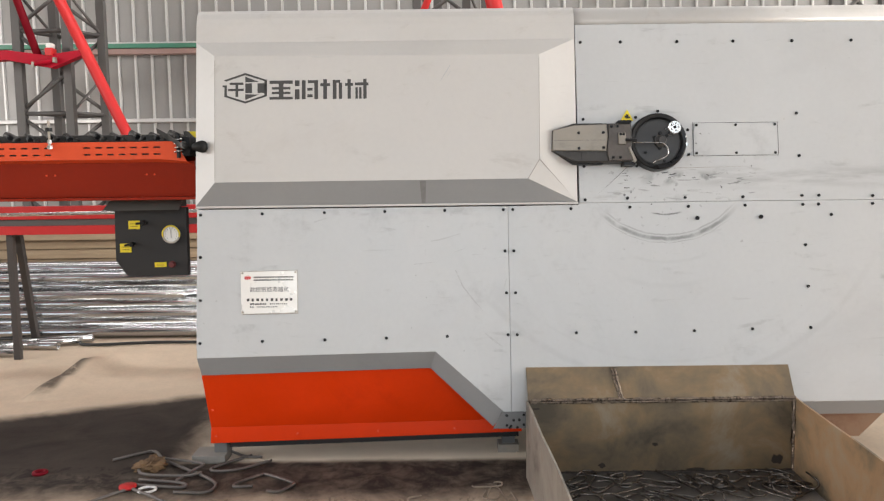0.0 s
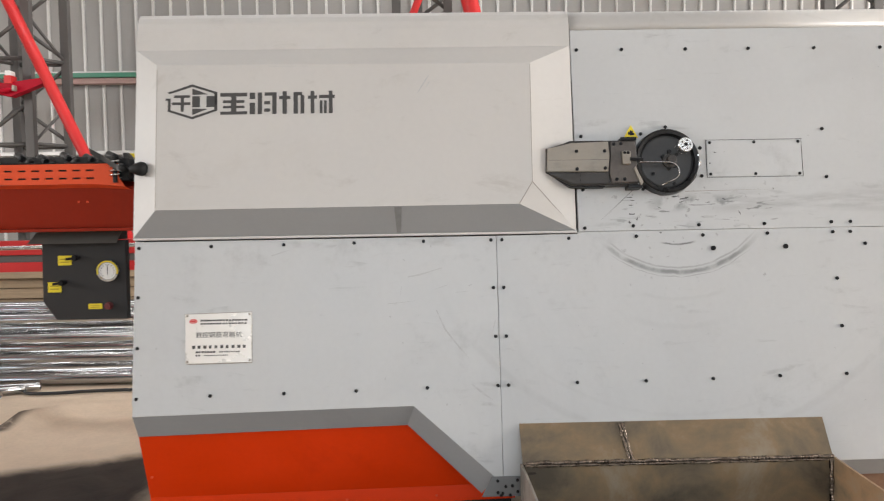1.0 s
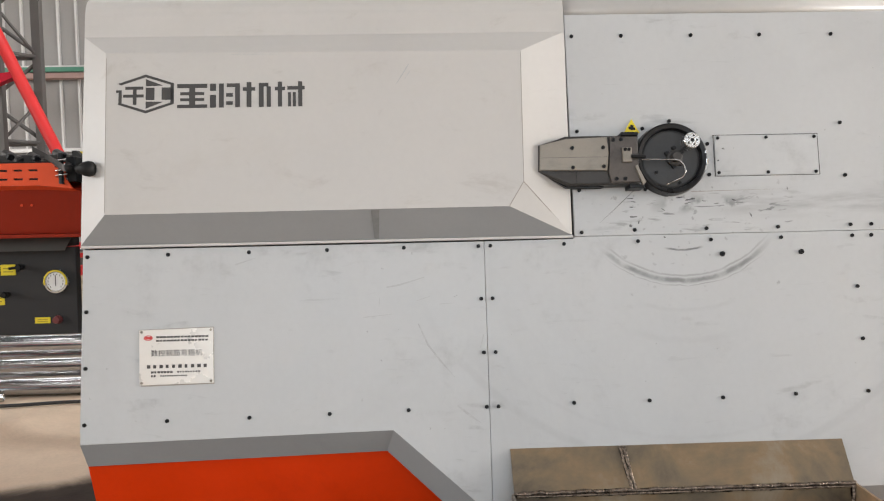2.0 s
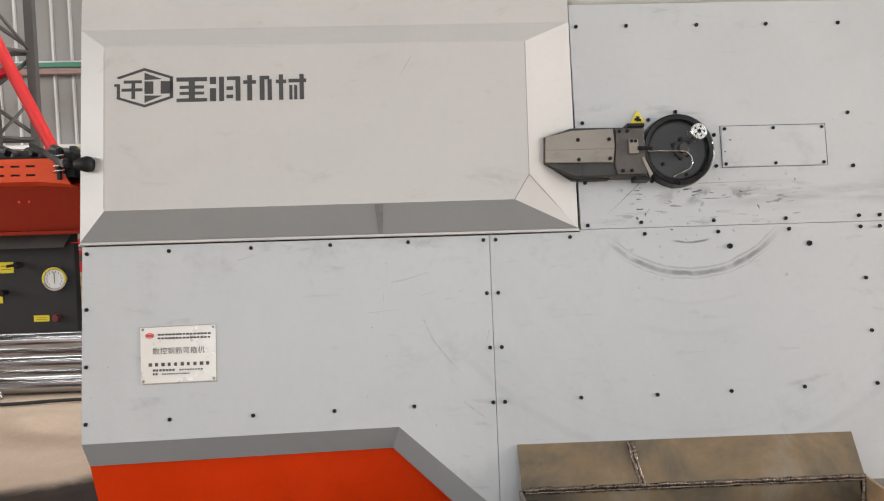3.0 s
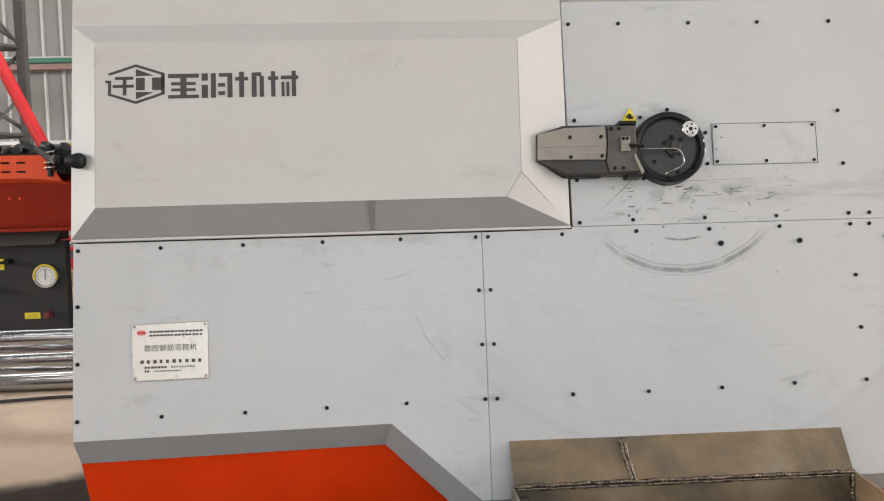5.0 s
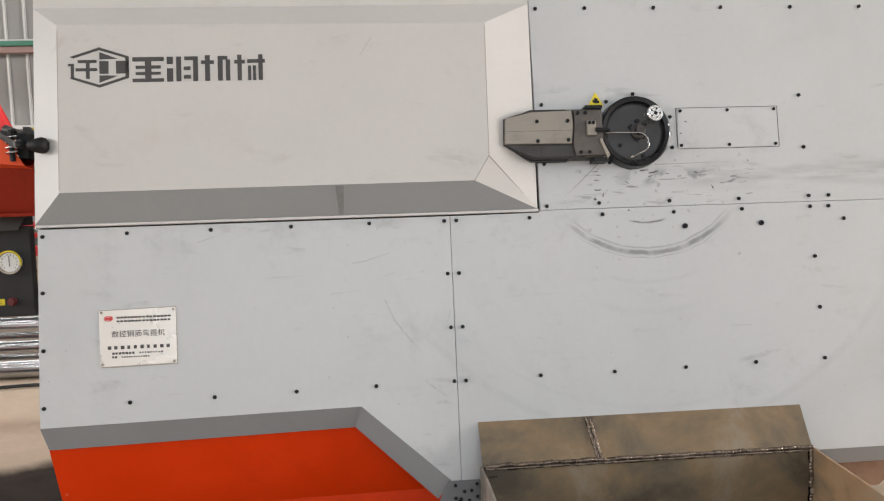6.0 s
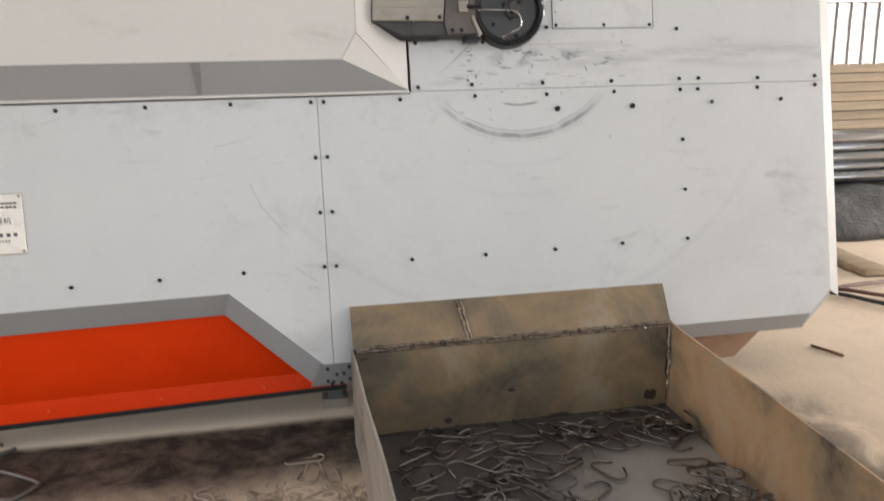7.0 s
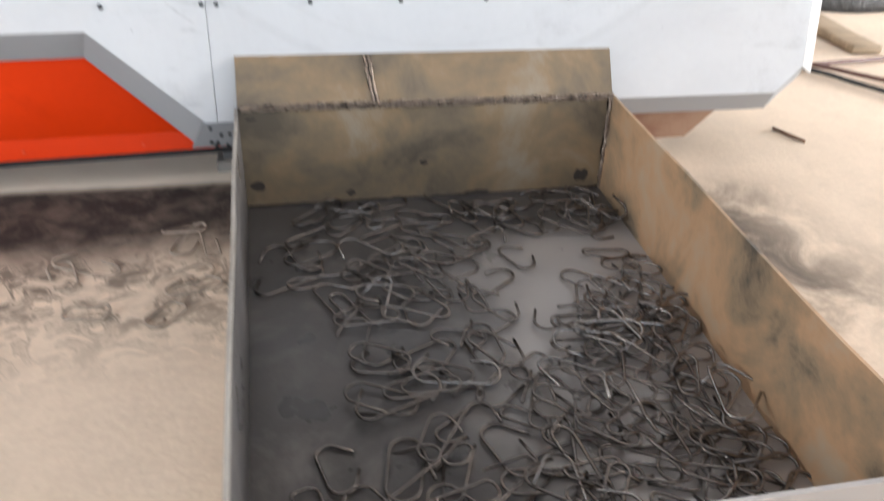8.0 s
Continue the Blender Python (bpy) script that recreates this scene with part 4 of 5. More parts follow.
    block(2.205, 2.213, -0.0074, -0.0062, 1.649, 1.660, 0, bm)
    block(2.219, 2.232, -0.0073, -0.0062, 1.646, 1.656, 0, bm)
    block(2.219, 2.226, -0.0072, -0.0062, 1.656, 1.666, 0, bm)
    part("pictogram", bm, BLACK, tri)


def bending_disc():
    c = (2.379, 0.0, 1.528)
    disc = part("bending_disc", lathe([(0, -0.030), (0.120, -0.030), (0.123, -0.034), (0.125, -0.050), (0.139, -0.054), (0.145, -0.050), (0.147, -0.03), (0.149, -0.001)], 56, at=c), DISC, machine, "black oiled round bending disc", smooth=False)
    bolts(disc, [(c[0] - 0.063, c[2] - 0.055), (c[0] + 0.030, c[2] - 0.10)], -0.0336)
    part("disc_plate", lathe([(0, -0.0335), (0.112, -0.0335), (0.117, -0.0320), (0.118, -0.0302)], 48, at=c), DISCFACE, disc, "dark grey worn inner plate")
    boss = part("centre_boss", lathe([(0, -0.075), (0.018, -0.075), (0.020, -0.070), (0.020, -0.05), (0.032, -0.046), (0.034, -0.0305)], 24, at=(2.392, 0, 1.530)), DULL, disc)
    for dx, dz in ((-0.030, 0.020), (0.0, 0.042), (0.030, 0.026), (-0.004, -0.034), (0.026, -0.022)):
        part("boss_bolt", lathe([(0, -0.043), (0.009, -0.043), (0.010, -0.0305)], 8, at=(2.392 + dx, 0, 1.530 + dz)), BLACK, disc)
    pin = part("bending_roller", lathe([(0.008, -0.088), (0.030, -0.088), (0.033, -0.084), (0.033, -0.0305)], 28, at=(2.452, 0, 1.592)), CHROME, disc, "bright steel bending roller")
    bm = lathe([(0, -0.092), (0.006, -0.092), (0.007, -0.080)], 8, at=(2.452, 0, 1.592))
    for k in range(5):
        a = k * 1.2566
        lathe([(0, -0.0895), (0.004, -0.0895), (0.004, -0.0875)], 6, bm, (2.452 + 0.019 * math.cos(a), 0, 1.592 + 0.019 * math.sin(a)))
    part("roller_screw", bm, BLACK, pin)
    part("bearing_window", block(2.517, 2.527, -0.0545, -0.0500, 1.500, 1.522, 0.002), CHROME, disc)
    disc.matrix_basis = NEAR(0.9845)
    part("bearing_window", block(2.513, 2.522, -0.0545, -0.0500, 1.545, 1.556, 0.002), CHROME, disc)


def red_base():
    """The red lower front: a panel that slants inwards, and a flange at its foot, in world directions."""
    inv = machine.matrix_basis.inverted()

    def row(y, zl, zr, xl, xr):
        return [tuple(inv @ Vector((xl, y, zl))), tuple(inv @ Vector((xr, y, zr)))]

    base = part("base_panel", fold([row(0.130, 0.512, 0.558, 0.032, 1.545), row(0.205, 0.188, 0.2124, 0.050, 1.545)], 0.008), ORANGE, machine, "orange-red base panel")
    flange = part("base_flange", fold([row(0.205, 0.1875, 0.2140, 0.050, 1.672), row(0.196, 0.106, 0.149, 0.046, 1.672)], 0.008), ORANGE, machine, "orange-red flange at the foot")
    for x in (0.075, 0.50, 0.92, 1.32):
        q = inv @ Vector((x, 0.1965, 0.142 + 0.02 * x))
        share("bolt", bolt_small, flange, Matrix.Translation(q))
    q = inv @ Vector((0.070, 0.175, 0.290))
    share("bolt", bolt_small, base, Matrix.Translation(q))
    # a dark beam added behind the flange, for the dark strip below it
    bm = bmesh.new()
    ends = [[bm.verts.new((x, y, z)) for y, z in ((0.245, zb), (0.245, 0.19), (0.31, 0.19), (0.31, zb))] for x, zb in ((0.13, 0.066), (1.66, 0.106))]
    for k in range(4):
        j = (k + 1) % 4
        bm.faces.new((ends[0][k], ends[1][k], ends[1][j], ends[0][j]))
    bm.faces.new(ends[0])
    bm.faces.new(list(reversed(ends[1])))
    bm.transform(inv)
    part("base_frame", bm, DARKGAP, machine, "dark beam behind the flange")
    part("rear_base_panel", fold([row(0.155, 0.300, 0.300, 1.70, 3.60), row(0.235, 0.062, 0.085, 1.70, 3.46)], 0.008), BROWNED, machine, "dusty orange base panel with its shade put into the colour")
    # feet under the body
    for x, y in ((0.035, 0.25), (1.612, 0.335), (0.10, 1.05), (3.60, 1.05), (3.60, 0.95)):
        px = x + 0.05 if x < 0.05 else x
        bm = block(px - 0.032, px + 0.036, y - 0.02, y + 0.06, 0.025, 0.15, 0.004)
        bm.transform(inv)
        foot = part("foot", bm, CORNER, machine)
        w = 0.056 if 1 < x < 2 else 0.088
        bm = block(x - w, x + w, y - w * 0.8, y + w * 0.8, 0.0, 0.045, 0.004)
        bm.transform(inv)
        part("foot_pad", bm, PADGREY, foot, "flat dusty grey steel foot pad")


bolt_small = bolt_mesh("bolt", 0.0055, 0.004, CORAL)
machine_body()
face_panels()
guard_cover()
nameplate()
feed_arm()
bending_disc()
red_base()

# the wire that is being bent on the disc
bm = tube([(2.255, -0.096, 1.525), (2.32, -0.096, 1.524), (2.39, -0.096, 1.522)] + [(2.39 + 0.042 * math.sin(a), -0.096, 1.480 + 0.042 * math.cos(a)) for a in np.linspace(0.15, 2.4, 12)] + [(2.352, -0.094, 1.418)], 0.0038, 8)
bm.transform(machine.matrix_basis @ NEAR(0.968))
tagged(part("bent_wire", bm, BRIGHTROD, smooth=True), "bright steel wire bent into a hook on the disc", "wire")


# ---- the collecting box ----
box = thing("collecting_box", "rusty welded steel plate collecting box below the machine", "box")


def bead(points, radius, mat=WELD):
    """A welded seam: overlapping ripples of uneven width."""
    pts = []
    for a, b in zip(points, points[1:]):
        a, b = Vector(a), Vector(b)
        k = max(2, int((b - a).length / 0.0035))
        pts += [a.lerp(b, i / k) for i in range(k + 1)]
    ph = random.uniform(0, 9)
    pts = [p + Vector((noise.noise((i * 0.09, ph, 0)), noise.noise((i * 0.09, ph, 3)), noise.noise((i * 0.09, ph, 6)))) * radius * 0.5 for i, p in enumerate(pts)]
    bm = tube(pts, radius, 7)
    bm.verts.ensure_lookup_table()
    for q, v in enumerate(bm.verts):
        i = q // 7
        swell = 0.80 + 0.30 * (i % 4) / 3 + 0.35 * noise.noise((i * 0.13, ph, 9))
        v.co = pts[i] + (v.co - pts[i]) * swell + Vector((random.gauss(0, 1), random.gauss(0, 1), random.gauss(0, 1))) * radius * 0.10
    return part("weld_bead", bm, mat, box, "rough rippled weld bead", smooth=True)


def burn(points, width, lift, seed):
    """A ragged burnt edge beside a seam: points run along it, lift is the way off the plate."""
    brng = random.Random(seed)
    a, b = Vector(points[0]), Vector(points[1])
    up = Vector(lift)
    side = (b - a).cross(up).normalized()
    k = max(6, int((b - a).length / 0.02))
    bm = bmesh.new()
    rows = []
    for i in range(k + 1):
        p = a.lerp(b, i / k) + up
        rows.append([bm.verts.new(p + side * width * brng.uniform(0.45, 1.0)), bm.verts.new(p - side * width * brng.uniform(0.45, 1.0))])
    for (c, d), (e, f) in zip(rows, rows[1:]):
        bm.faces.new((c, d, f, e))
    bmesh.ops.solidify(bm, geom=bm.faces[:], thickness=0.0006)
    return part("burnt_edge", bm, SCORCH, box, "dark burnt edge beside a weld")


def collecting_box():
    XL, XR, YB = 1.677, 2.980, -0.050
    # sloping plate from the machine's face down to the back wall
    a, b = face_to_world(1.678, -0.004, 0.393), face_to_world(2.990, -0.004, 0.391)
    rows = [[(a.x, a.y, a.z), (2.105, a.y, (a.z + b.z) / 2), (b.x, b.y, b.z)], [(XL, YB, 0.386), (2.109, YB, 0.386), (XR, YB, 0.384)]]
    part("sloping_plate", fold(rows, 0.008), BOXSTEEL, box, "mottled raw steel sloping plate")
    part("back_plate", fold([[(XL, YB - 0.001, 0.384), (XR, YB - 0.001, 0.382)], [(XL, YB, 0.004), (XR + 0.01, YB, 0.004)]], 0.008), BOXSTEEL, box, "rust-stained raw steel back plate")

    def wall(p, q, top0, top1, w):
        (x0, y0), (x1, y1) = p, q
        bm = bmesh.new()
        vs = []
        for dx in (0, w):
            vs.append([bm.verts.new(v) for v in ((x0 + dx, y0, 0.0), (x1 + dx, y1, 0.0), (x1 + dx, y1, top1), (x0 + dx, y0, top0))])
        u, v = vs
        bm.faces.new(u)
        bm.faces.new(list(reversed(v)))
        for k in range(4):
            j = (k + 1) % 4
            bm.faces.new((u[k], v[k], v[j], u[j]))
        bmesh.ops.subdivide_edges(bm, edges=[e for e in bm.edges if abs(e.verts[0].co.y - e.verts[1].co.y) > 0.5], cuts=10)
        for vv in bm.verts:
            if y0 - 0.02 > vv.co.y > y1 + 0.02:
                vv.co.x += 0.006 * noise.noise((vv.co.y * 2.1, x0, 0))
                if vv.co.z > 0.1:
                    vv.co.z += 0.004 * noise.noise((vv.co.y * 4, 3, x0))
        return bm

    part("side_plate", wall((XL - 0.010, YB), (1.706, -1.76), 0.386, 0.36, 0.009), BOXGREY, box, "scuffed pale steel side plate")
    # thin dark layer added inside the left plate, standing in for its shade
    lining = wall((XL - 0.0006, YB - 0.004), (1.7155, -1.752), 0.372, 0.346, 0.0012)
    part("scale_layer", lining, BOXDARK, box, "dark layer with the shade of the inner side as colour")
    part("side_plate", wall((XR, YB), (2.900, -1.76), 0.384, 0.36, 0.009), BOXPALE, box, "tan stained steel side plate")
    part("front_plate", fold([[(1.706, -1.772, 0.33), (2.909, -1.772, 0.33)], [(1.706, -1.772, 0.0), (2.909, -1.772, 0.0)]], 0.01), BOXDARK, box)
    bm = bmesh.new()
    low = [(1.678, YB), (2.990, YB), (2.902, -1.76), (1.714, -1.76)]
    u = [bm.verts.new((x, y, 0.020)) for x, y in low]
    v = [bm.verts.new((x, y, 0.003)) for x, y in low]
    bm.faces.new(u)
    bm.faces.new(list(reversed(v)))
    for k in range(4):
        j = (k + 1) % 4
        bm.faces.new((u[k], v[k], v[j], u[j]))
    part("bottom_plate", bm, BOXDARK, box, "dark grey bottom plate")
    for x, y, z, w, h in ((1.715, YB - 0.0015, 0.345, 0.022, 0.007), (1.72, YB - 0.0015, 0.10, 0.03, 0.02), (2.90, YB - 0.0015, 0.075, 0.032, 0.028), (2.04, YB - 0.0015, 0.055, 0.020, 0.014), (2.50, YB - 0.0015, 0.03, 0.05, 0.010), (2.30, YB - 0.0015, 0.16, 0.016, 0.010)):
        pts = [(x + w * math.cos(a) * random.uniform(0.7, 1.1), z + h * math.sin(a) * random.uniform(0.6, 1.1)) for a in np.linspace(0, 2 * math.pi, 12, endpoint=False)]
        part("scorch_mark", sheet(pts, y, y + 0.002), SCORCH, box, "dark scorched spot")
    bead([(XL, YB - 0.004, 0.388), (XR, YB - 0.004, 0.386)], 0.0075)
    bead([(XL + 0.01, YB - 0.004, 0.376), (XR - 0.004, YB - 0.004, 0.374)], 0.0047)
    burn([(XL + 0.004, YB - 0.0022, 0.381), (XR - 0.004, YB - 0.0022, 0.379)], 0.014, (0, -0.0008, 0), 3)
    top, foot = Vector((2.112, a.y - 0.004, a.z - 0.004)), Vector((2.130, YB + 0.002, 0.390))
    for off in (-0.007, 0.007):
        bead([top + Vector((off, -0.002, 0)), foot + Vector((off, -0.002, 0))], 0.0062)
    burn([top, foot], 0.016, (0, -0.0012, 0.0012), 5)
    for off, r in ((-0.008, 0.0085), (0.004, 0.0075)):
        bead([(XR + off, YB - 0.006, 0.380), (XR + off + 0.008, YB - 0.006, 0.02)], r)
    burn([(XR - 0.004, YB - 0.002, 0.38), (XR + 0.004, YB - 0.002, 0.02)], 0.018, (0, -0.0008, 0), 7)
    # dark bead drawn for the ragged dark gap along the bottom
    bead([(XL + 0.004, YB - 0.004, 0.022), (XR, YB - 0.004, 0.022)], 0.006, SCORCH)


collecting_box()


# ---- stirrups ----
def hook_path(length, r, tail, bend1, bend2, same, lift):
    """A straight bar with a bent hook at each end."""

    def arc(cx, cy, a0, a1, k=9):
        return [(cx + r * math.cos(a), cy + r * math.sin(a)) for a in np.linspace(a0, a1, k)]

    # right end turns upwards
    end = [(length / 2, 0)] + arc(length / 2, r, -math.pi / 2, -math.pi / 2 + bend1)[1:]
    a = -math.pi / 2 + bend1
    tip = (end[-1][0] - math.sin(a) * tail, end[-1][1] + math.cos(a) * tail)
    right = end + [tip]
    end = [(length / 2, 0)] + arc(length / 2, r, -math.pi / 2, -math.pi / 2 + bend2)[1:]
    a = -math.pi / 2 + bend2
    tip = (end[-1][0] - math.sin(a) * tail * 1.15, end[-1][1] + math.cos(a) * tail * 1.15)
    other = [(-x, y if same else -y) for x, y in end + [tip]]
    flat = list(reversed(other)) + [(0, 0)] + right
    n = len(flat)
    return [(x, y, 0.0055 + lift * (k / (n - 1)) ** 2) for k, (x, y) in enumerate(flat)]


def rect_path(w, h, r, gap, lift):
    """A closed rectangular stirrup whose ends overlap."""
    pts = [(-w / 2 + gap, -h / 2)]
    for cx, cy, a0 in ((w / 2 - r, -h / 2 + r, -math.pi / 2), (w / 2 - r, h / 2 - r, 0), (-w / 2 + r, h / 2 - r, math.pi / 2), (-w / 2 + r, -h / 2 + r, math.pi)):
        pts += [(cx + r * math.cos(a0 + a), cy + r * math.sin(a0 + a)) for a in np.linspace(0, math.pi / 2, 6)]
    pts += [(-w / 2 + gap * 1.4, -h / 2 + 0.014)]
    n = len(pts)
    return [(x, y, 0.0055 + lift * k / (n - 1)) for k, (x, y) in enumerate(pts)]


rng = random.Random(11)
shapes = []
for k in range(16):
    if k % 8 == 7:
        path = rect_path(rng.uniform(0.11, 0.15), rng.uniform(0.05, 0.07), 0.02, 0.03, 0.012)
    else:
        path = hook_path(rng.uniform(0.085, 0.165), rng.uniform(0.022, 0.038), rng.uniform(0.035, 0.085), rng.uniform(2.5, 3.2), rng.uniform(2.1, 3.1), rng.random() < 0.6, rng.uniform(0.0, 0.012))
    b = tube(path, 0.0042, 7)
    me = bpy.data.meshes.new("stirrup")
    bmesh.ops.recalc_face_normals(b, faces=b.faces)
    for f in b.faces:
        f.smooth = True
    b.to_mesh(me)
    b.free()
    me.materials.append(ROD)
    shapes.append(me)
# the same shapes in the brighter wire, for the lit heap
bright_shapes = []
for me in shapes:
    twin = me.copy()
    twin.materials[0] = BRIGHTROD
    bright_shapes.append(twin)


def stirrup(x, y, z, turn, tip=0.0, roll=0.0, me=None, mat=None, size=1.0):
    ob = new("stirrup", me or rng.choice(shapes))
    ob.matrix_world = pose(x, y, z, tip, roll, turn) @ Matrix.Diagonal((size, size, size, 1))
    return tagged(ob, "dark steel wire tie bent into hooks, lying in the box", "stirrup", "stirrups in the box")


def fill_box():
    placed = []
    count = 0
    while count < 212:
        x, y = rng.uniform(1.79, 2.92), rng.uniform(-1.66, -0.135)
        # a heap along the tan plate towards the front, scattered ties elsewhere, bare plate between
        heap = max(0.0, min(1.0, (x - (2.50 + 0.30 * (y + 0.85))) * 4.5)) * max(0.0, min(1.0, (-0.62 - y) * 4.0))
        dense = 0.36 + 0.44 * heap
        if x < 1.98 and y < -0.70:
            dense *= 0.12
        if x > 2.50 and -0.66 < y < -0.36:
            dense *= 0.10
        if x > 2.74 and -0.36 <= y < -0.14:
            dense = 0.6
        if rng.random() > dense:
            continue
        if x > 2.925 + 0.047 * y:
            continue
        under = sum(1 for px, py in placed if (px - x) ** 2 + (py - y) ** 2 < 0.0075)
        if under > 5:
            continue
        if dense < 0.45 and any((px - x) ** 2 + (py - y) ** 2 < 0.0032 for px, py in placed):
            continue
        z = 0.0215 + min(0.0085 * under, 0.075)
        tilt = 0 if under == 0 else rng.gauss(0, 6 + 1.5 * under)
        stirrup(x, y, z, rng.uniform(0, 360), max(-22, min(22, tilt)), max(-18, min(18, tilt * rng.uniform(-0.8, 0.8))), rng.choice(bright_shapes if rng.random() < 0.13 * (under - 1) else shapes))
        placed.append((x, y))
        count += 1


fill_box()


# ---- the wire straightener beside the machine ----
straightener = thing("wire_straightener", "orange-red wire straightener beam with rollers and slotted guard", "machine")


def straightener_beam():
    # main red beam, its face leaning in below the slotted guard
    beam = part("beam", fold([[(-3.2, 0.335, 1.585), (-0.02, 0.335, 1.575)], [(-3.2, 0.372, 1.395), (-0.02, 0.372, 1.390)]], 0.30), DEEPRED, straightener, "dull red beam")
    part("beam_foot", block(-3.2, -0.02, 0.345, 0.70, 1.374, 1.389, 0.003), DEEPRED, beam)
    for x in (-0.80, -0.755, -0.275, -0.235, -1.32, -1.28):
        share("bolt", bolt_small, beam, pose(x, 0.3495, 1.508))
    # slotted guard, bent out at the end
    guard = part("slotted_guard", bmesh.new(), CORAL, straightener, "orange guard with two rows of slots")
    bm = bmesh.new()
    slots = []
    for s0 in (-0.577, -1.14, -1.70, -2.26, -2.82):
        for k in range(7):
            slots.append((s0 + k * 0.0602, s0 + k * 0.0602 + 0.036))
    slots.sort()
    zs = [1.586, 1.608, 1.616, 1.643, 1.651, 1.676]

    def quad(x0, x1, z0, z1):
        block(x0, x1, 0.296, 0.304, z0, z1, 0, bm)

    cur = -3.2
    for a, b in slots:
        quad(cur, a, zs[0], zs[5])
        for z0, z1 in ((zs[0], zs[1]), (zs[2], zs[3]), (zs[4], zs[5])):
            quad(a, b, z0, z1)
        cur = b
    sheet([(cur, zs[0]), (-0.045, zs[0] - 0.014), (-0.075, 1.62), (-0.072, zs[5]), (cur, zs[5])], 0.296, 0.304, 0, bm)
    bm.to_mesh(guard.data)
    bm.free()
    part("guard_lining", block(-3.2, -0.09, 0.309, 0.315, 1.60, 1.672), DARKGAP, guard)
    part("guard_lower_edge", fold([[(-3.2, 0.297, 1.5855), (-0.18, 0.297, 1.5855), (-0.045, 0.297, 1.572)], [(-3.2, 0.3345, 1.570), (-0.18, 0.3345, 1.570), (-0.03, 0.3345, 1.560)]], 0.006), CORAL, guard)
    part("guard_top", block(-3.2, -0.08, 0.298, 0.42, 1.677, 1.683, 0.002), BLACK, guard)
    # rollers in a row on the beam
    for k in range(16):
        x = -0.15 - 0.105 * k - (0.04 if k > 4 else 0)
        h = 1.712 - (0.010 if k % 2 else 0)
        bm = lathe([(0, -0.060), (0.014, -0.060), (0.020, -0.052), (0.021, 0.045), (0.016, 0.05), (0.0, 0.05)], 14)
        bm.transform(pose(x, 0.46, h, 20, 0, 62))
        part("roller", bm, DULL, straightener, "dark oily steel roller")
        bm = lathe([(0, -0.078), (0.013, -0.078), (0.017, -0.070), (0.017, -0.054)], 8)
        bm.transform(pose(x - 0.012, 0.44, h + 0.020, 20, 0, 40))
        part("roller_nut", bm, BLACK, straightener)
    part("roller_rail", block(-3.2, -0.11, 0.44, 0.60, 1.683, 1.720, 0.004), DULL, straightener)
    # upright screw on the guard
    screw = part("screw", tube([(-0.742, 0.285, 1.640), (-0.742, 0.285, 1.788)], 0.0065, 10), STEEL, straightener, "bright upright adjusting screw")
    for z, r in ((1.652, 0.015), (1.742, 0.019), (1.680, 0.011)):
        bm = lathe([(0, -0.009), (r, -0.009), (r, 0.009), (0, 0.009)], 6)
        bm.transform(pose(-0.742, 0.285, z, 90, 0, 0))
        part("screw_nut", bm, BLACK if z > 1.7 else CHROME, screw)
    # black nozzle that feeds the machine
    bm = lathe([(0, -0.150), (0.016, -0.147), (0.027, -0.135), (0.031, -0.114), (0.027, -0.086), (0.019, -0.062), (0.013, -0.042), (0.0, -0.042)], 20)
    bm.transform(pose(-0.005, 0.175, 1.642, 0, 6, 90) @ Matrix.Diagonal((1, 0.7, 1, 1)))
    part("nozzle", bm, RUBBER, straightener, "black rubber wire nozzle", smooth=True)
    part("nozzle_stem", tube([(-0.070, 0.33, 1.668), (-0.045, 0.26, 1.655), (0.0, 0.175, 1.643)], 0.015, 10), RUBBER, straightener, smooth=True)
    part("nozzle_bracket", sheet([(-0.105, 1.735), (-0.085, 1.735), (-0.02, 1.665), (-0.02, 1.62), (-0.10, 1.64)], 0.44, 0.47, 0.003), DULL, straightener)
    part("end_plate", block(-0.074, -0.034, 0.312, 0.45, 1.600, 1.700, 0.004), BLACK, straightener, "black end plate")
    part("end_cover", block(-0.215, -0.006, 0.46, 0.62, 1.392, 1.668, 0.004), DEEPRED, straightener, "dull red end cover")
    coil = [(-0.082 + 0.021 * math.cos(q), 0.285 + 0.021 * math.sin(q), 1.610 + 0.0031 * q) for q in np.linspace(0, 8 * math.pi, 80)]
    part("spring", tube(coil, 0.0034, 6), CHROME, straightener, "bright coil spring", smooth=True)
    part("spring_bolt", tube([(-0.082, 0.285, 1.590), (-0.082, 0.285, 1.712)], 0.010, 10), BLACK, straightener)
    part("strap", fold([[(-0.185, 0.268, 1.742), (-0.135, 0.268, 1.715), (-0.060, 0.245, 1.668), (-0.018, 0.22, 1.655)], [(-0.180, 0.262, 1.718), (-0.130, 0.262, 1.690), (-0.056, 0.240, 1.640), (-0.016, 0.215, 1.632)]], 0.006), DULL, straightener, "dark steel guide strap")
    part("caution_plate", block(-0.155, -0.078, 0.615, 0.622, 1.675, 1.745, 0.002), YELLOW, straightener, "small orange-yellow caution plate")
    for x in (-1.6, -2.9):
        part("leg", block(x - 0.05, x + 0.05, 0.42, 0.56, 0.0, 1.374, 0.006), DEEPRED, straightener)


straightener_beam()


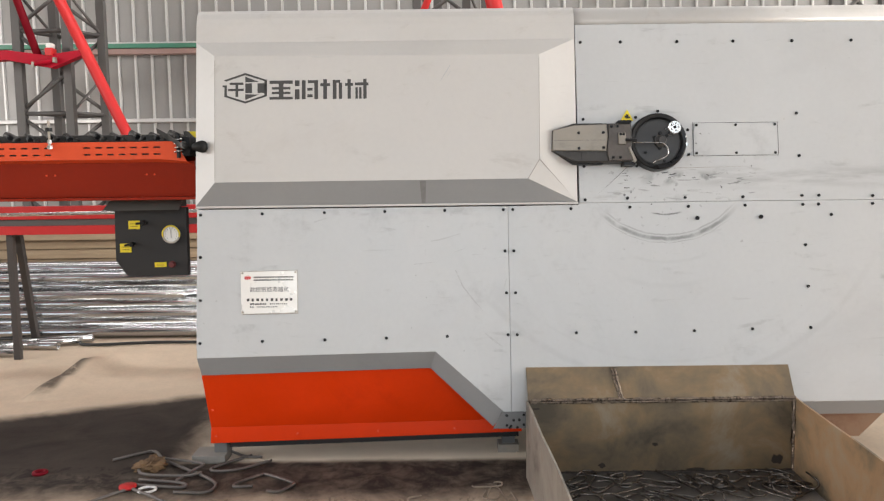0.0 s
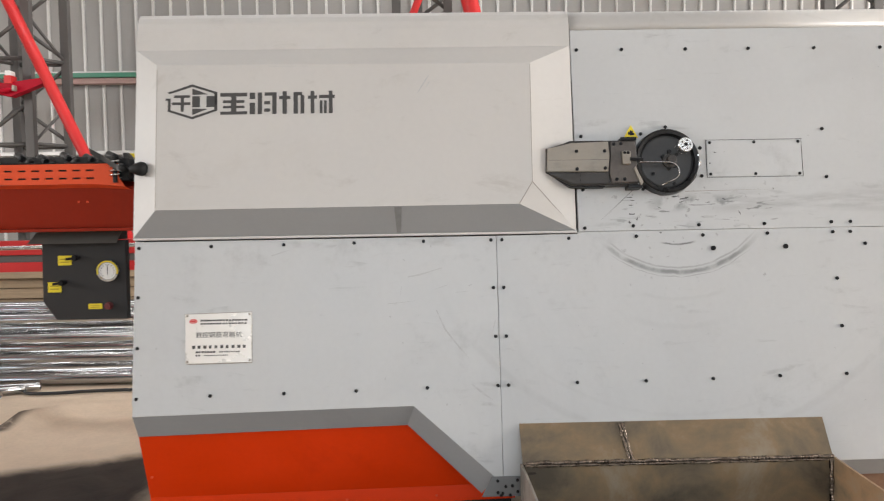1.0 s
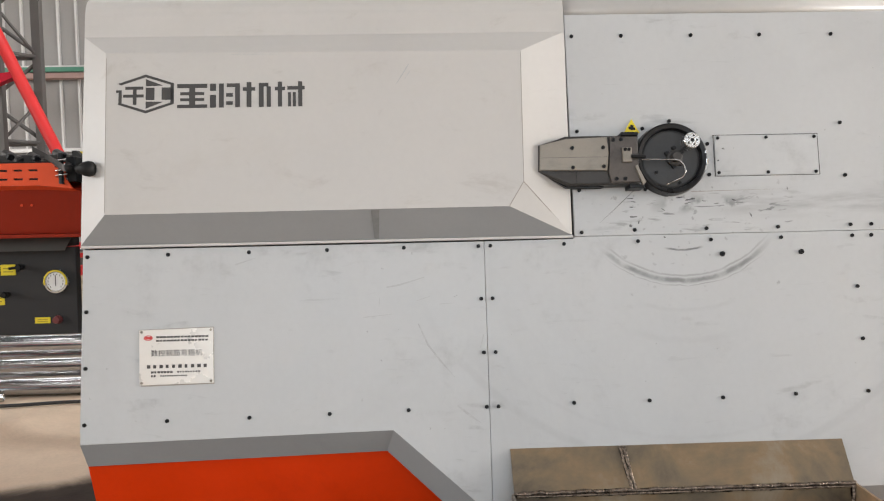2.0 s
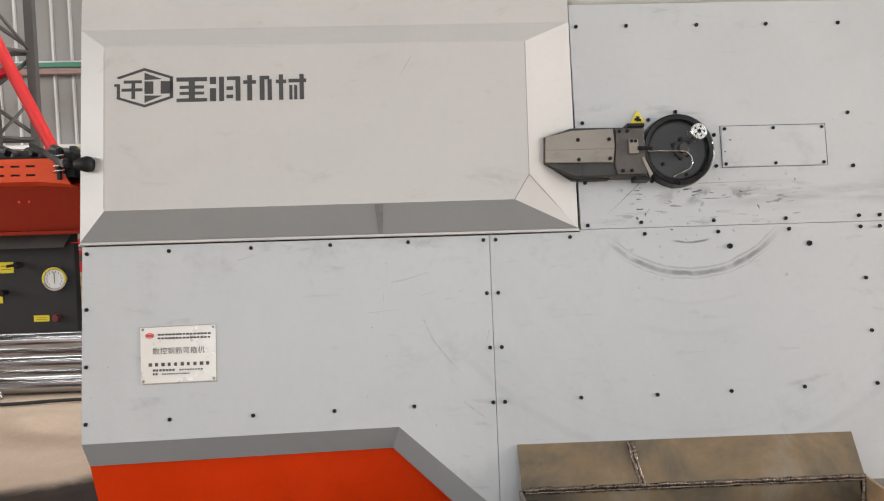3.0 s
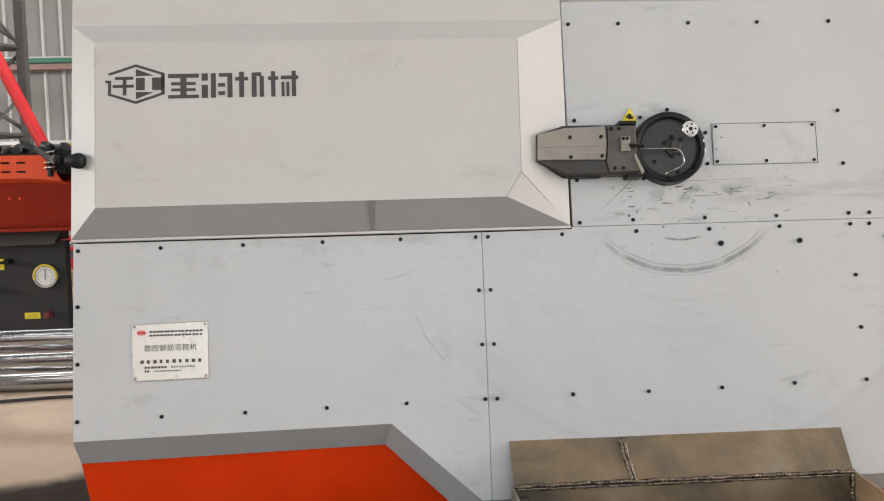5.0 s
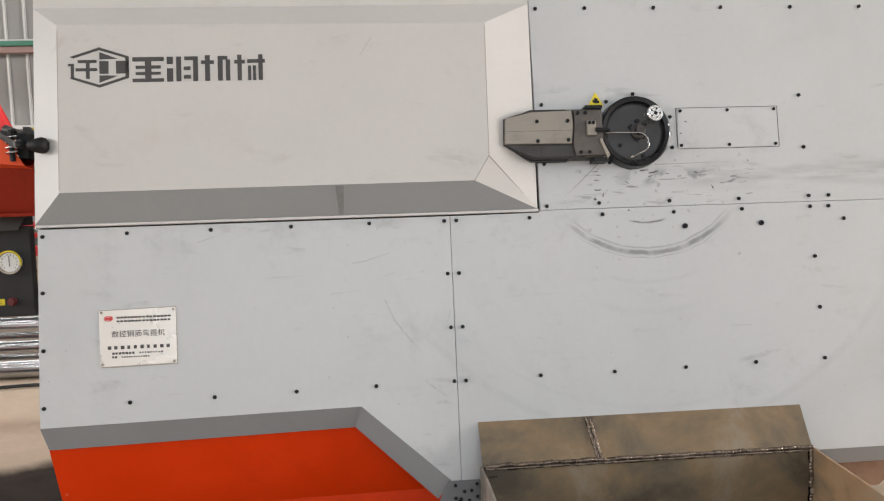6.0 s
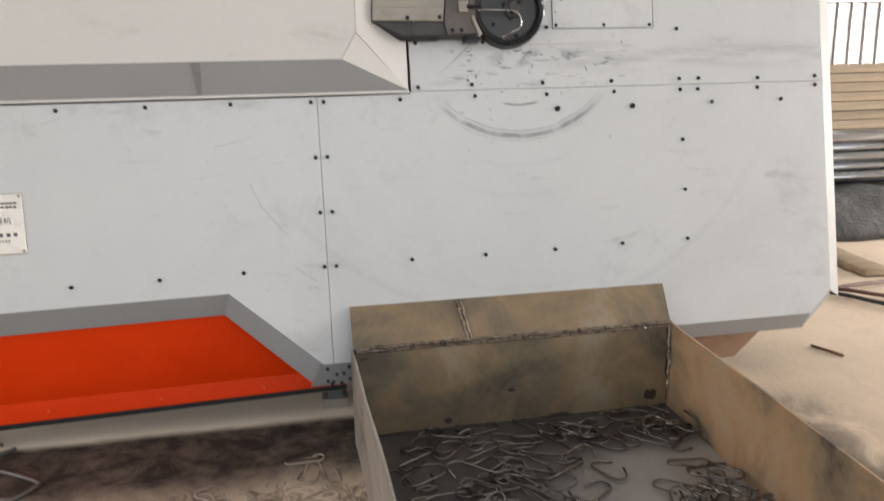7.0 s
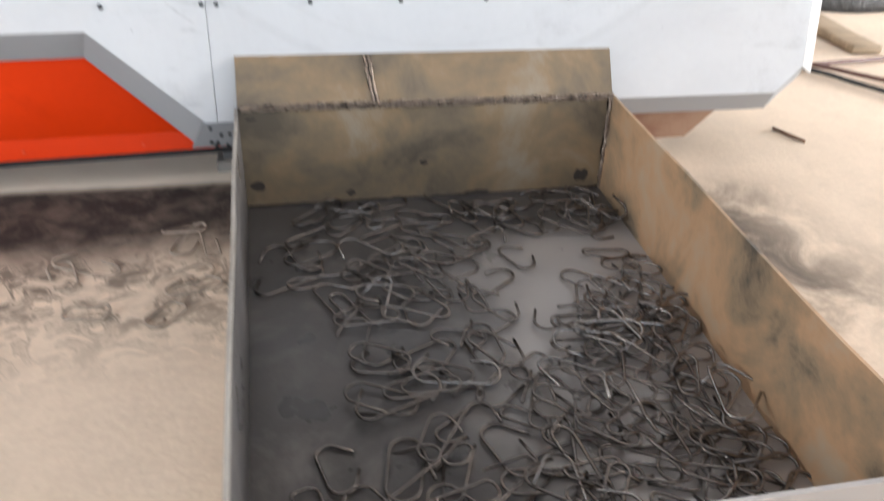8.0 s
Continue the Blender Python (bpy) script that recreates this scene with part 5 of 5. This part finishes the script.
def control_box():
    cb = thing("pneumatic_control_box", "charcoal control box with gauge, knobs and yellow labels", "control box")
    part("housing", sheet([(-0.500, 1.330), (-0.112, 1.330), (-0.115, 0.958), (-0.445, 0.958), (-0.505, 1.045)], 0.45, 0.492, 0.004), CTRL, cb)
    part("hood", fold([[(-0.505, 0.452, 1.388), (-0.118, 0.452, 1.388)], [(-0.540, 0.395, 1.318), (-0.135, 0.395, 1.318)]], 0.006), HOODGREY, cb, "grey sloping hood")
    part("back_box", block(-0.45, -0.30, 0.4925, 0.60, 1.06, 1.32, 0.004), CTRL, cb)
    part("hanger", block(-0.46, -0.15, 0.47, 0.58, 1.331, 1.374, 0.003), CTRL, cb)
    g = part("gauge", lathe([(0, -0.022), (0.040, -0.022), (0.043, -0.026), (0.049, -0.026), (0.051, -0.018), (0.050, -0.001)], 32, at=(-0.190, 0.449, 1.186)), CHROME, cb, "round pressure gauge with yellow rim")
    part("dial", lathe([(0, -0.0235), (0.039, -0.0235), (0.039, -0.0225)], 32, at=(-0.190, 0.449, 1.186)), WHITE, g, "white dial")
    bm = bmesh.new()
    for k in range(12):
        a = math.pi * (1.25 - 1.5 * k / 11)
        x, z = -0.190 + 0.031 * math.cos(a), 1.186 + 0.031 * math.sin(a)
        block(x - 0.0015, x + 0.0015, 0.4245, 0.4252, z - 0.003, z + 0.003, 0, bm)
    block(-0.1915, -0.1885, 0.4235, 0.4250, 1.168, 1.215, 0, bm)
    part("dial_print", bm, INK, g)
    arc = tube([(-0.190 + 0.046 * math.cos(a), 0.4225, 1.186 + 0.046 * math.sin(a)) for a in np.linspace(-0.3, math.pi + 0.3, 24)], 0.004, 6)
    part("yellow_rim", arc, YELLOW, g)
    for x, z, w, h in ((-0.395, 1.238, 0.062, 0.046), (-0.447, 1.113, 0.062, 0.048), (-0.262, 1.020, 0.064, 0.026)):
        lab = part("label_plate", block(x - w / 2, x + w / 2, 0.4465, 0.4495, z - h / 2, z + h / 2, 0.0008), YELLOW, cb, "yellow label")
        bm = bmesh.new()
        for k in range(2):
            block(x - w * 0.33, x + w * 0.33, 0.4456, 0.4464, z - h * 0.22 + k * h * 0.3, z - h * 0.12 + k * h * 0.3, 0, bm)
        part("print_line", bm, material("olive_print", (0.35, 0.27, 0.02), 0.6), lab)
    for x, z in ((-0.335, 1.250), (-0.400, 1.135)):
        bm = lathe([(0, -0.045), (0.011, -0.045), (0.014, -0.038), (0.012, -0.02), (0.010, -0.001)], 14, at=(x, 0.449, z))
        tube([(x, 0.412, z), (x - 0.035, 0.404, z - 0.004)], 0.006, 8, bm)
        part("knob", bm, BLACK, cb)
    part("push_button", lathe([(0, -0.030), (0.014, -0.028), (0.016, -0.018), (0.012, -0.014), (0.018, -0.010), (0.018, -0.001)], 18, at=(-0.196, 0.449, 1.022)), material("dark_red_plastic", (0.13, 0.02, 0.02), 0.4), cb, "dark red push button")


control_box()

# a bright bar fed along behind the box
tagged(part("steel_bar", tube([(-3.2, 1.25, 1.250), (0.5, 1.25, 1.284)], 0.012, 10), CHROME, smooth=True), "bright straight steel bar behind the control box", "bar")
stand = thing("bar_stand", "dark steel stand that carries a bright bar", "stand")
part("post", tube([(-2.9, 1.25, 0.0), (-2.9, 1.25, 1.240)], 0.025, 10), TOWER, stand)
part("cross_arm", block(-3.0, -2.8, 1.21, 1.29, 1.215, 1.240, 0.003), TOWER, stand)
part("post", tube([(0.40, 1.25, 0.0), (0.40, 1.25, 1.271)], 0.012, 10), TOWER, stand)


def trestle():
    t = thing("red_storage_rack", "red and grey steel rack with splayed dark legs", "rack")
    part("top_rail", block(-6.5, 1.6, 2.58, 2.68, 1.165, 1.272, 0.006), CRANERED, t)
    part("middle_rail", block(-6.5, 1.6, 2.60, 2.66, 1.112, 1.1645, 0.002), TOWER, t, "dark grey middle rail")
    part("lower_rail", block(-6.5, 1.6, 2.58, 2.68, 1.040, 1.1115, 0.006), CRANERED, t)
    for x0, x1, y1 in ((-2.290, -2.275, 2.60), (-2.235, -2.46, 3.24)):
        bm = bmesh.new()
        block(-0.026, 0.026, -0.025, 0.025, 0, 1, 0, bm)
        for v in bm.verts:
            k = v.co.z
            v.co = Vector((v.co.x + x1 + (x0 - x1) * k, v.co.y + y1 + (2.63 - y1) * k, 1.125 * k))
        part("leg", bm, DARKLEG, t)
    for x in (-5.6, 1.1):
        part("leg", block(x - 0.03, x + 0.03, 2.60, 2.66, 0, 1.04, 0.004), TOWER, t)


trestle()


# ---- stacked pipes, timber, cover ----
def pipe_mesh(length, r):
    bm = bmesh.new()
    n = 14
    for rr in (r, r * 0.82):
        for x in (0, length):
            for k in range(n):
                bm.verts.new((x, rr * math.cos(2 * math.pi * k / n), rr * math.sin(2 * math.pi * k / n)))
    bm.verts.ensure_lookup_table()
    v = bm.verts
    for k in range(n):
        j = (k + 1) % n
        bm.faces.new((v[k], v[j], v[n + j], v[n + k]))
        bm.faces.new((v[2 * n + k], v[3 * n + k], v[3 * n + j], v[2 * n + j]))
        bm.faces.new((v[k], v[2 * n + k], v[2 * n + j], v[j]))
        bm.faces.new((v[n + k], v[n + j], v[3 * n + j], v[3 * n + k]))
    me = bpy.data.meshes.new("steel_pipe")
    bmesh.ops.recalc_face_normals(bm, faces=bm.faces)
    for f in bm.faces:
        f.smooth = len(f.verts) == 4 and abs(f.normal.x) < 0.5
    bm.to_mesh(me)
    bm.free()
    me.materials.append(PIPE)
    return me


prng = random.Random(5)


def pipe_stack(x_left, length, y0, z0, rows, cols, r, group, label):
    me = pipe_mesh(length, r)
    for i in range(rows):
        for j in range(cols):
            y = y0 + (j + (0.5 if i % 2 else 0)) * 2 * r + i * r * 0.55
            z = z0 + r + i * r * 1.74
            x = x_left + prng.uniform(-0.25, 0.05)
            if i == 4 and j == 0:
                x = x_left - 0.55
            ob = new("steel_pipe", me)
            ob.matrix_world = pose(x, y, z, prng.uniform(0, 360), prng.uniform(-0.08, 0.08), prng.uniform(-0.25, 0.25))
            tagged(ob, label, "pipe", group)


pipe_stack(-7.2, 6.6, 3.38, 0.02, 8, 4, 0.047, "pipes in the left stack", "bright steel pipe lying in a stack on the floor")
pipe_stack(4.6, 6.0, 3.15, 0.38, 5, 4, 0.047, "pipes in the right stack", "bright steel pipe stacked above a dark tarpaulin")


short = pipe_mesh(0.62, 0.034)
for sx, sy, turn in ((-2.55, 3.12, 12), (-2.72, 3.02, -8), (-2.60, 2.94, 20), (-3.05, 2.80, 4), (-3.15, 2.70, -3), (-2.95, 2.62, 7)):
    ob = new("steel_pipe", short)
    ob.matrix_world = pose(sx, sy, 0.036, 0, 0, turn)
    tagged(ob, "short bright pipe offcut lying before the stack", "pipe", "pipe offcuts on the floor")


def bundle_cover():
    bm = bmesh.new()
    n, m = 60, 9
    prof = [(2.62, 0.0), (2.66, 0.10), (2.74, 0.22), (2.90, 0.32), (3.10, 0.365), (3.40, 0.37), (3.70, 0.36), (3.80, 0.2), (3.82, 0.0)]
    g = []
    for i in range(n):
        x = 4.5 + 6.2 * i / (n - 1)
        g.append([bm.verts.new((x, y - 0.10 * (x - 5.0) * (k < 4) + 0.09 * noise.noise((x * 2.6, k * 0.7, 0)), max(0, z * (0.96 + 0.13 * noise.noise((x * 2.4, k * 0.6, 4)))))) for k, (y, z) in enumerate(prof)])
    for a, b in zip(g, g[1:]):
        for k in range(m - 1):
            bm.faces.new((a[k], a[k + 1], b[k + 1], b[k]))
    bm.faces.new(list(reversed(g[0])))
    bm.faces.new(g[-1])
    bm.faces.new([q[0] for q in g] + [q[-1] for q in reversed(g)])
    tagged(part("tarpaulin", bm, TARP, smooth=True), "dark grey tarpaulin over a long bundle under the pipes", "tarpaulin")


bundle_cover()


def timber(name, label, x0, x1, y0, z0, rows, depth, thick, group):
    for i in range(rows):
        for j in range(2):
            off = prng.uniform(-0.2, 0.2)
            bm = block(x0 + off, x1 + off, y0 + j * (depth + 0.01), y0 + depth + j * (depth + 0.01), 0, thick * 0.94, 0.006)
            ob = part(name, bm, WOOD)
            ob.location = (0, prng.uniform(-0.04, 0.04), z0 + i * thick)
            tagged(ob, label, "timber", group)


timber("timber_plank", "weathered timber plank in a stack behind the pipes", -8.0, 0.2, 4.25, 0.0, 11, 0.26, 0.096, "timber stack at the left")
timber("timber_plank", "weathered timber plank in a stack behind the pipes", 4.4, 11.5, 4.20, 0.0, 15, 0.26, 0.094, "timber stack at the right")


# ---- lattice columns ----
def lattice_column(x, y, w, height):
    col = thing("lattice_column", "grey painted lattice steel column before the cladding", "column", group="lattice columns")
    col.matrix_world = pose(x, y, 0)
    leg = block(-0.055, 0.055, -0.05, 0.05, 0, height, 0.006)
    first = part("leg", leg, TOWER, col)
    first.matrix_basis = pose(-w / 2, -w / 3, 0)
    for dx, dy in ((w / 2, -w / 3), (-w / 2 + 0.28, w / 3), (w / 2 + 0.28, w / 3)):
        share("leg", first.data, col, pose(dx, dy, 0))
    z, flip, step = 0.2, 1, 1.09
    while z < height - step:
        for dy, sx in ((-w / 3, 0.0), (w / 3, 0.28)):
            l, r = -w / 2 + sx, w / 2 + sx
            if dy > 0:
                l, r = r, l
            part("brace", tube([(l, dy, z + 0.05), (r, dy, z + step * 0.5)], 0.026, 8), TOWER, col, smooth=True)
            part("brace", tube([(r, dy, z + step * 0.5), (l, dy, z + step - 0.05)], 0.026, 8), TOWER, col, smooth=True)
            part("strut", tube([(l, dy, z), (r, dy, z)], 0.030, 8), TOWER, col, smooth=True)
        for sx in (-w / 2, w / 2):
            lo, hi = ((sx, -w / 3, z), (sx + 0.28, w / 3, z + step * 0.5))
            if flip < 0:
                lo, hi = ((sx + 0.28, w / 3, z), (sx, -w / 3, z + step * 0.5))
            part("brace", tube([lo, hi], 0.020, 8), TOWER, col, smooth=True)
            part("strut", tube([(sx, -w / 3, z + 0.01), (sx + 0.28, w / 3, z + 0.01)], 0.022, 8), TOWER, col, smooth=True)
        z += step
        flip = -flip


for cx in (-4.02, 1.32, 6.9):
    lattice_column(cx, 7.0, 0.66, 7.9)


# ---- red hoist frame behind ----
def hoist():
    Y = 6.55
    h = thing("red_hoist_frame", "red painted steel hoist frame with slanting struts", "frame")
    part("strut", tube([(-2.32, Y, 0.95), (-2.93, Y, 2.23), (-4.06, Y, 4.71)], 0.071, 14), CRANERED, h, smooth=True)
    part("strut", tube([(-3.95, Y, 3.03), (-5.08, Y, 6.54)], 0.050, 14), DARKCRIMSON, h, "dark crimson strut", smooth=True)
    part("arm", fold([[(-6.18, Y - 0.05, 3.11), (-4.37, Y - 0.05, 3.18), (-3.85, Y - 0.05, 3.11), (-3.34, Y - 0.05, 3.18)], [(-6.18, Y - 0.05, 2.95), (-4.37, Y - 0.05, 3.055), (-3.79, Y - 0.05, 2.945), (-3.39, Y - 0.05, 3.10)]], 0.13), CRIMSON, h)
    pin = part("shackle", tube([(-3.98, Y - 0.10, 2.985), (-3.72, Y - 0.10, 3.035)], 0.026, 12), CRIMSON, h, "crimson shackle pin", smooth=True)
    for x, z in ((-3.99, 2.983), (-3.71, 3.037)):
        part("shackle_nut", block(x - 0.018, x + 0.018, Y - 0.13, Y - 0.07, z - 0.034, z + 0.034, 0.006), STEEL, pin)
    part("bracket", block(-3.845, -3.755, Y - 0.08, Y + 0.06, 3.10, 3.20, 0.006), CRANERED, h)
    part("bracket_cap", block(-3.835, -3.765, Y - 0.07, Y + 0.05, 3.201, 3.262, 0.010), WHITE, h, "pale cap on the bracket")
    part("post", tube([(-6.18, Y, 0.0), (-6.18, Y, 6.56)], 0.078, 12), CRANERED, h, smooth=True)
    part("foot_post", tube([(-2.32, Y, 0.0), (-2.32, Y, 0.99)], 0.071, 12), CRANERED, h, smooth=True)
    # the mast behind the machine, its legs meeting above the view
    part("strut", tube([(0.86, Y, 3.10), (1.86, Y, 5.45)], 0.046, 12), CRANERED, h, smooth=True)
    part("strut", tube([(2.22, Y, 2.80), (1.99, Y, 3.765), (1.57, Y, 5.45)], 0.106, 14), CRANERED, h, smooth=True)
    part("mast_post", tube([(0.86, Y, 0.0), (0.86, Y, 3.11)], 0.058, 12), CRANERED, h, smooth=True)
    part("mast_post", tube([(2.22, Y, 0.0), (2.22, Y, 2.81)], 0.106, 12), CRANERED, h, smooth=True)
    part("boom", tube([(-6.18, Y, 6.56), (1.7, Y, 5.40)], 0.065, 12), CRANERED, h, smooth=True)


hoist()


# ---- loose things on the floor ----
def loose(name, bm, mat, label, category, smooth=True):
    return tagged(part(name, bm, mat, smooth=smooth), label, category)


def sway(points, r, n=40):
    """Points along a smooth line through the given ones."""
    out = []
    p = [Vector(q) for q in points]
    p = [p[0] * 2 - p[1]] + p + [p[-1] * 2 - p[-2]]
    for a, b, c, d in zip(p, p[1:], p[2:], p[3:]):
        for k in range(8):
            t = k / 8
            out.append(0.5 * ((2 * b) + (c - a) * t + (2 * a - 5 * b + 4 * c - d) * t * t + (3 * b - a - 3 * c + d) * t ** 3))
    out.append(p[-2])
    return out


loose("floor_cable", tube(sway([(-4.2, 3.5, 0.02), (-2.3, 3.30, 0.016), (-1.9, 3.05, 0.016), (-1.2, 3.12, 0.016), (0.2, 3.0, 0.016), (1.5, 2.9, 0.016)], 0.014), 0.014, 8), CABLE, "black cable along the dusty floor", "cable")
for pts in ([(4.1, 2.1, 0.02), (4.75, 1.235, 0.014), (4.95, 0.83, 0.014), (5.9, -0.9, 0.014)], [(3.9, 1.12, 0.02), (4.82, 1.28, 0.03), (5.45, 1.42, 0.014), (6.4, 1.70, 0.014)], [(4.1, 1.85, 0.03), (4.78, 1.275, 0.03), (5.16, 0.93, 0.014), (6.4, -0.2, 0.014)]):
    loose("floor_cable", tube(sway(pts, 0.013), 0.013, 8), REDCABLE if pts[3][0] == 6.4 else CABLE, "dark cable trailing over the floor by the machine", "cable")
bm = block(-0.10, 0.10, 0, 1.0, 0, 0.05, 0.012)
bmesh.ops.subdivide_edges(bm, edges=[e for e in bm.edges if abs(e.verts[0].co.y - e.verts[1].co.y) > 0.5], cuts=8)
for v in bm.verts:
    v.co.x += 0.015 * noise.noise((0, v.co.y * 3, 1))
    v.co.z *= 1 + 0.35 * noise.noise((v.co.x * 6, v.co.y * 4, 2))
bm.transform(pose(5.33, 1.53, 0.0, 1.5, 0, -4))
loose("timber_offcut", bm, WOOD, "split weathered board lying on the dusty floor", "timber")
loose("loose_rod", tube([(4.035, 0.455, 0.008), (4.092, 0.293, 0.008)], 0.0075, 8), RUST, "short rusty steel rod on the floor", "rod")

def dust_heap():
    """A low ridge of swept dust, steep on one flank."""
    bm = bmesh.new()
    nx, ny = 34, 34
    g = []
    for i in range(nx):
        row = []
        for j in range(ny):
            x, y = -2.05 + 1.15 * i / (nx - 1), 1.35 + 1.55 * j / (ny - 1)
            d = x - (-1.50 + 0.05 * math.sin(3.1 * y))
            w = 0.042 if d < 0 else 0.20
            along = max(0.0, math.sin(math.pi * j / (ny - 1))) ** 0.7
            z = 0.100 * math.exp(-(d / w) ** 2) * along * (1 + 0.5 * noise.noise((x * 5, y * 5, 2))) + 0.010 * noise.noise((x * 9, y * 9, 5)) * along
            edge = i in (0, nx - 1) or j in (0, ny - 1)
            row.append(bm.verts.new((x, y, -0.01 if edge else z - 0.004)))
        g.append(row)
    for a, b in zip(g, g[1:]):
        for j in range(ny - 1):
            bm.faces.new((a[j], b[j], b[j + 1], a[j + 1]))
    tagged(part("dust_heap", bm, FLOOR, smooth=True), "low ridge of pale dust swept up on the floor", "dust", "", "stuff")


dust_heap()

# bent ties and litter by the machine's foot
g = [
    sway([(-0.485, 0.237, 0.008), (-0.36, 0.335, 0.010), (-0.30, 0.345, 0.010), (-0.19, 0.20, 0.014), (0.08, -0.02, 0.012), (0.16, -0.12, 0.010), (0.13, -0.20, 0.008), (-0.02, -0.19, 0.008)], 0),
    sway([(-0.30, 0.10, 0.02), (-0.23, 0.00, 0.022), (-0.02, -0.02, 0.02), (0.05, 0.02, 0.02)], 0),
    sway([(-0.22, 0.20, 0.03), (0.02, 0.12, 0.028), (0.0, 0.05, 0.02), (-0.05, -0.06, 0.012)], 0),
    sway([(-0.24, -0.04, 0.012), (-0.02, -0.09, 0.012), (0.0, -0.14, 0.01), (-0.24, -0.10, 0.01)], 0),
    sway([(0.36, 0.20, 0.010), (0.22, 0.08, 0.010), (0.10, 0.06, 0.010), (0.09, 0.12, 0.010), (0.24, 0.27, 0.012)], 0),
    sway([(0.34, -0.13, 0.008), (0.255, -0.135, 0.008), (0.26, -0.09, 0.008), (0.34, 0.00, 0.008), (0.38, 0.01, 0.008), (0.52, -0.09, 0.008), (0.53, -0.13, 0.008), (0.48, -0.20, 0.008), (0.42, -0.19, 0.008)], 0),
    sway([(-0.42, -0.35, 0.008), (-0.26, -0.16, 0.008), (-0.20, -0.17, 0.008), (-0.02, -0.30, 0.008)], 0),
    sway([(0.06, 0.34, 0.035), (0.20, 0.26, 0.012), (0.30, 0.24, 0.012)], 0),
]
for pts in g:
    loose("loose_tie", tube(pts, 0.0075, 8), LOOSEROD, "dull grey bent steel tie lying on the floor", "stirrup")
drng = random.Random(3)
dusted = []
for me in shapes:
    twin = me.copy()
    twin.materials[0] = DUSTYROD
    dusted.append(twin)
for k in range(11):
    x, y = (1.47, -0.15) if k == 0 else (drng.uniform(0.75, 1.60), -0.22 - min(0.42, abs(drng.gauss(0, 0.22))))
    ob = new("loose_tie", dusted[drng.randrange(16)])
    ob.matrix_world = pose(x, y, -0.0082 + drng.uniform(0, 0.003), drng.gauss(0, 3), drng.gauss(0, 3), drng.uniform(0, 360))
    tagged(ob, "dusty bent steel tie half sunk in floor dust", "stirrup", "ties trodden into the floor")
bm = bmesh.new()
bmesh.ops.create_icosphere(bm, subdivisions=5, radius=1.0)
for v in bm.verts:
    d = v.co.normalized()
    k = 0.78 + 0.55 * abs(noise.noise(d * 1.7 + Vector((3, 1, 7)))) + 0.30 * abs(noise.noise(d * 4.1)) + 0.10 * noise.noise(d * 9.0)
    v.co = Vector((d.x * 0.082 * k, d.y * 0.055 * k, max(-0.025, d.z * 0.040 * k * (1.2 if d.x > 0 else 0.8))))
bm.transform(pose(-0.245, 0.115, 0.024, 0, 0, 24))
loose("rag", bm, RAG, "crumpled brown soiled rag among the bent ties", "rag")


def ring(name, x, y, r, thick, mat, label, sx=1.0, turn=0):
    bm = tube([(x + r * sx * math.cos(a) * math.cos(turn) - r * math.sin(a) * math.sin(turn), y + r * sx * math.cos(a) * math.sin(turn) + r * math.sin(a) * math.cos(turn), thick) for a in np.linspace(0, 2 * math.pi, 28, endpoint=False)], thick, 8, None, True)
    return loose(name, bm, mat, label, "ring")


ring("plastic_ring", -0.158, -0.155, 0.034, 0.0065, WHITE, "white plastic ring lying on the floor", 1.2, 0.2)
bm = lathe([(0, -0.012), (0.042, -0.012), (0.050, -0.006), (0.050, 0.006), (0.0, 0.010)], 20)
bm.transform(pose(-0.262, -0.125, 0.012, 90, 0, 0) @ Matrix.Scale(0.82, 4))
loose("plastic_disc", bm, CRANERED, "red plastic disc lying on the floor", "disc")
ring("tape_ring", -0.785, 0.07, 0.026, 0.010, DARKCRIMSON, "small red plastic ring on the dark floor", 1.1, 0.3)
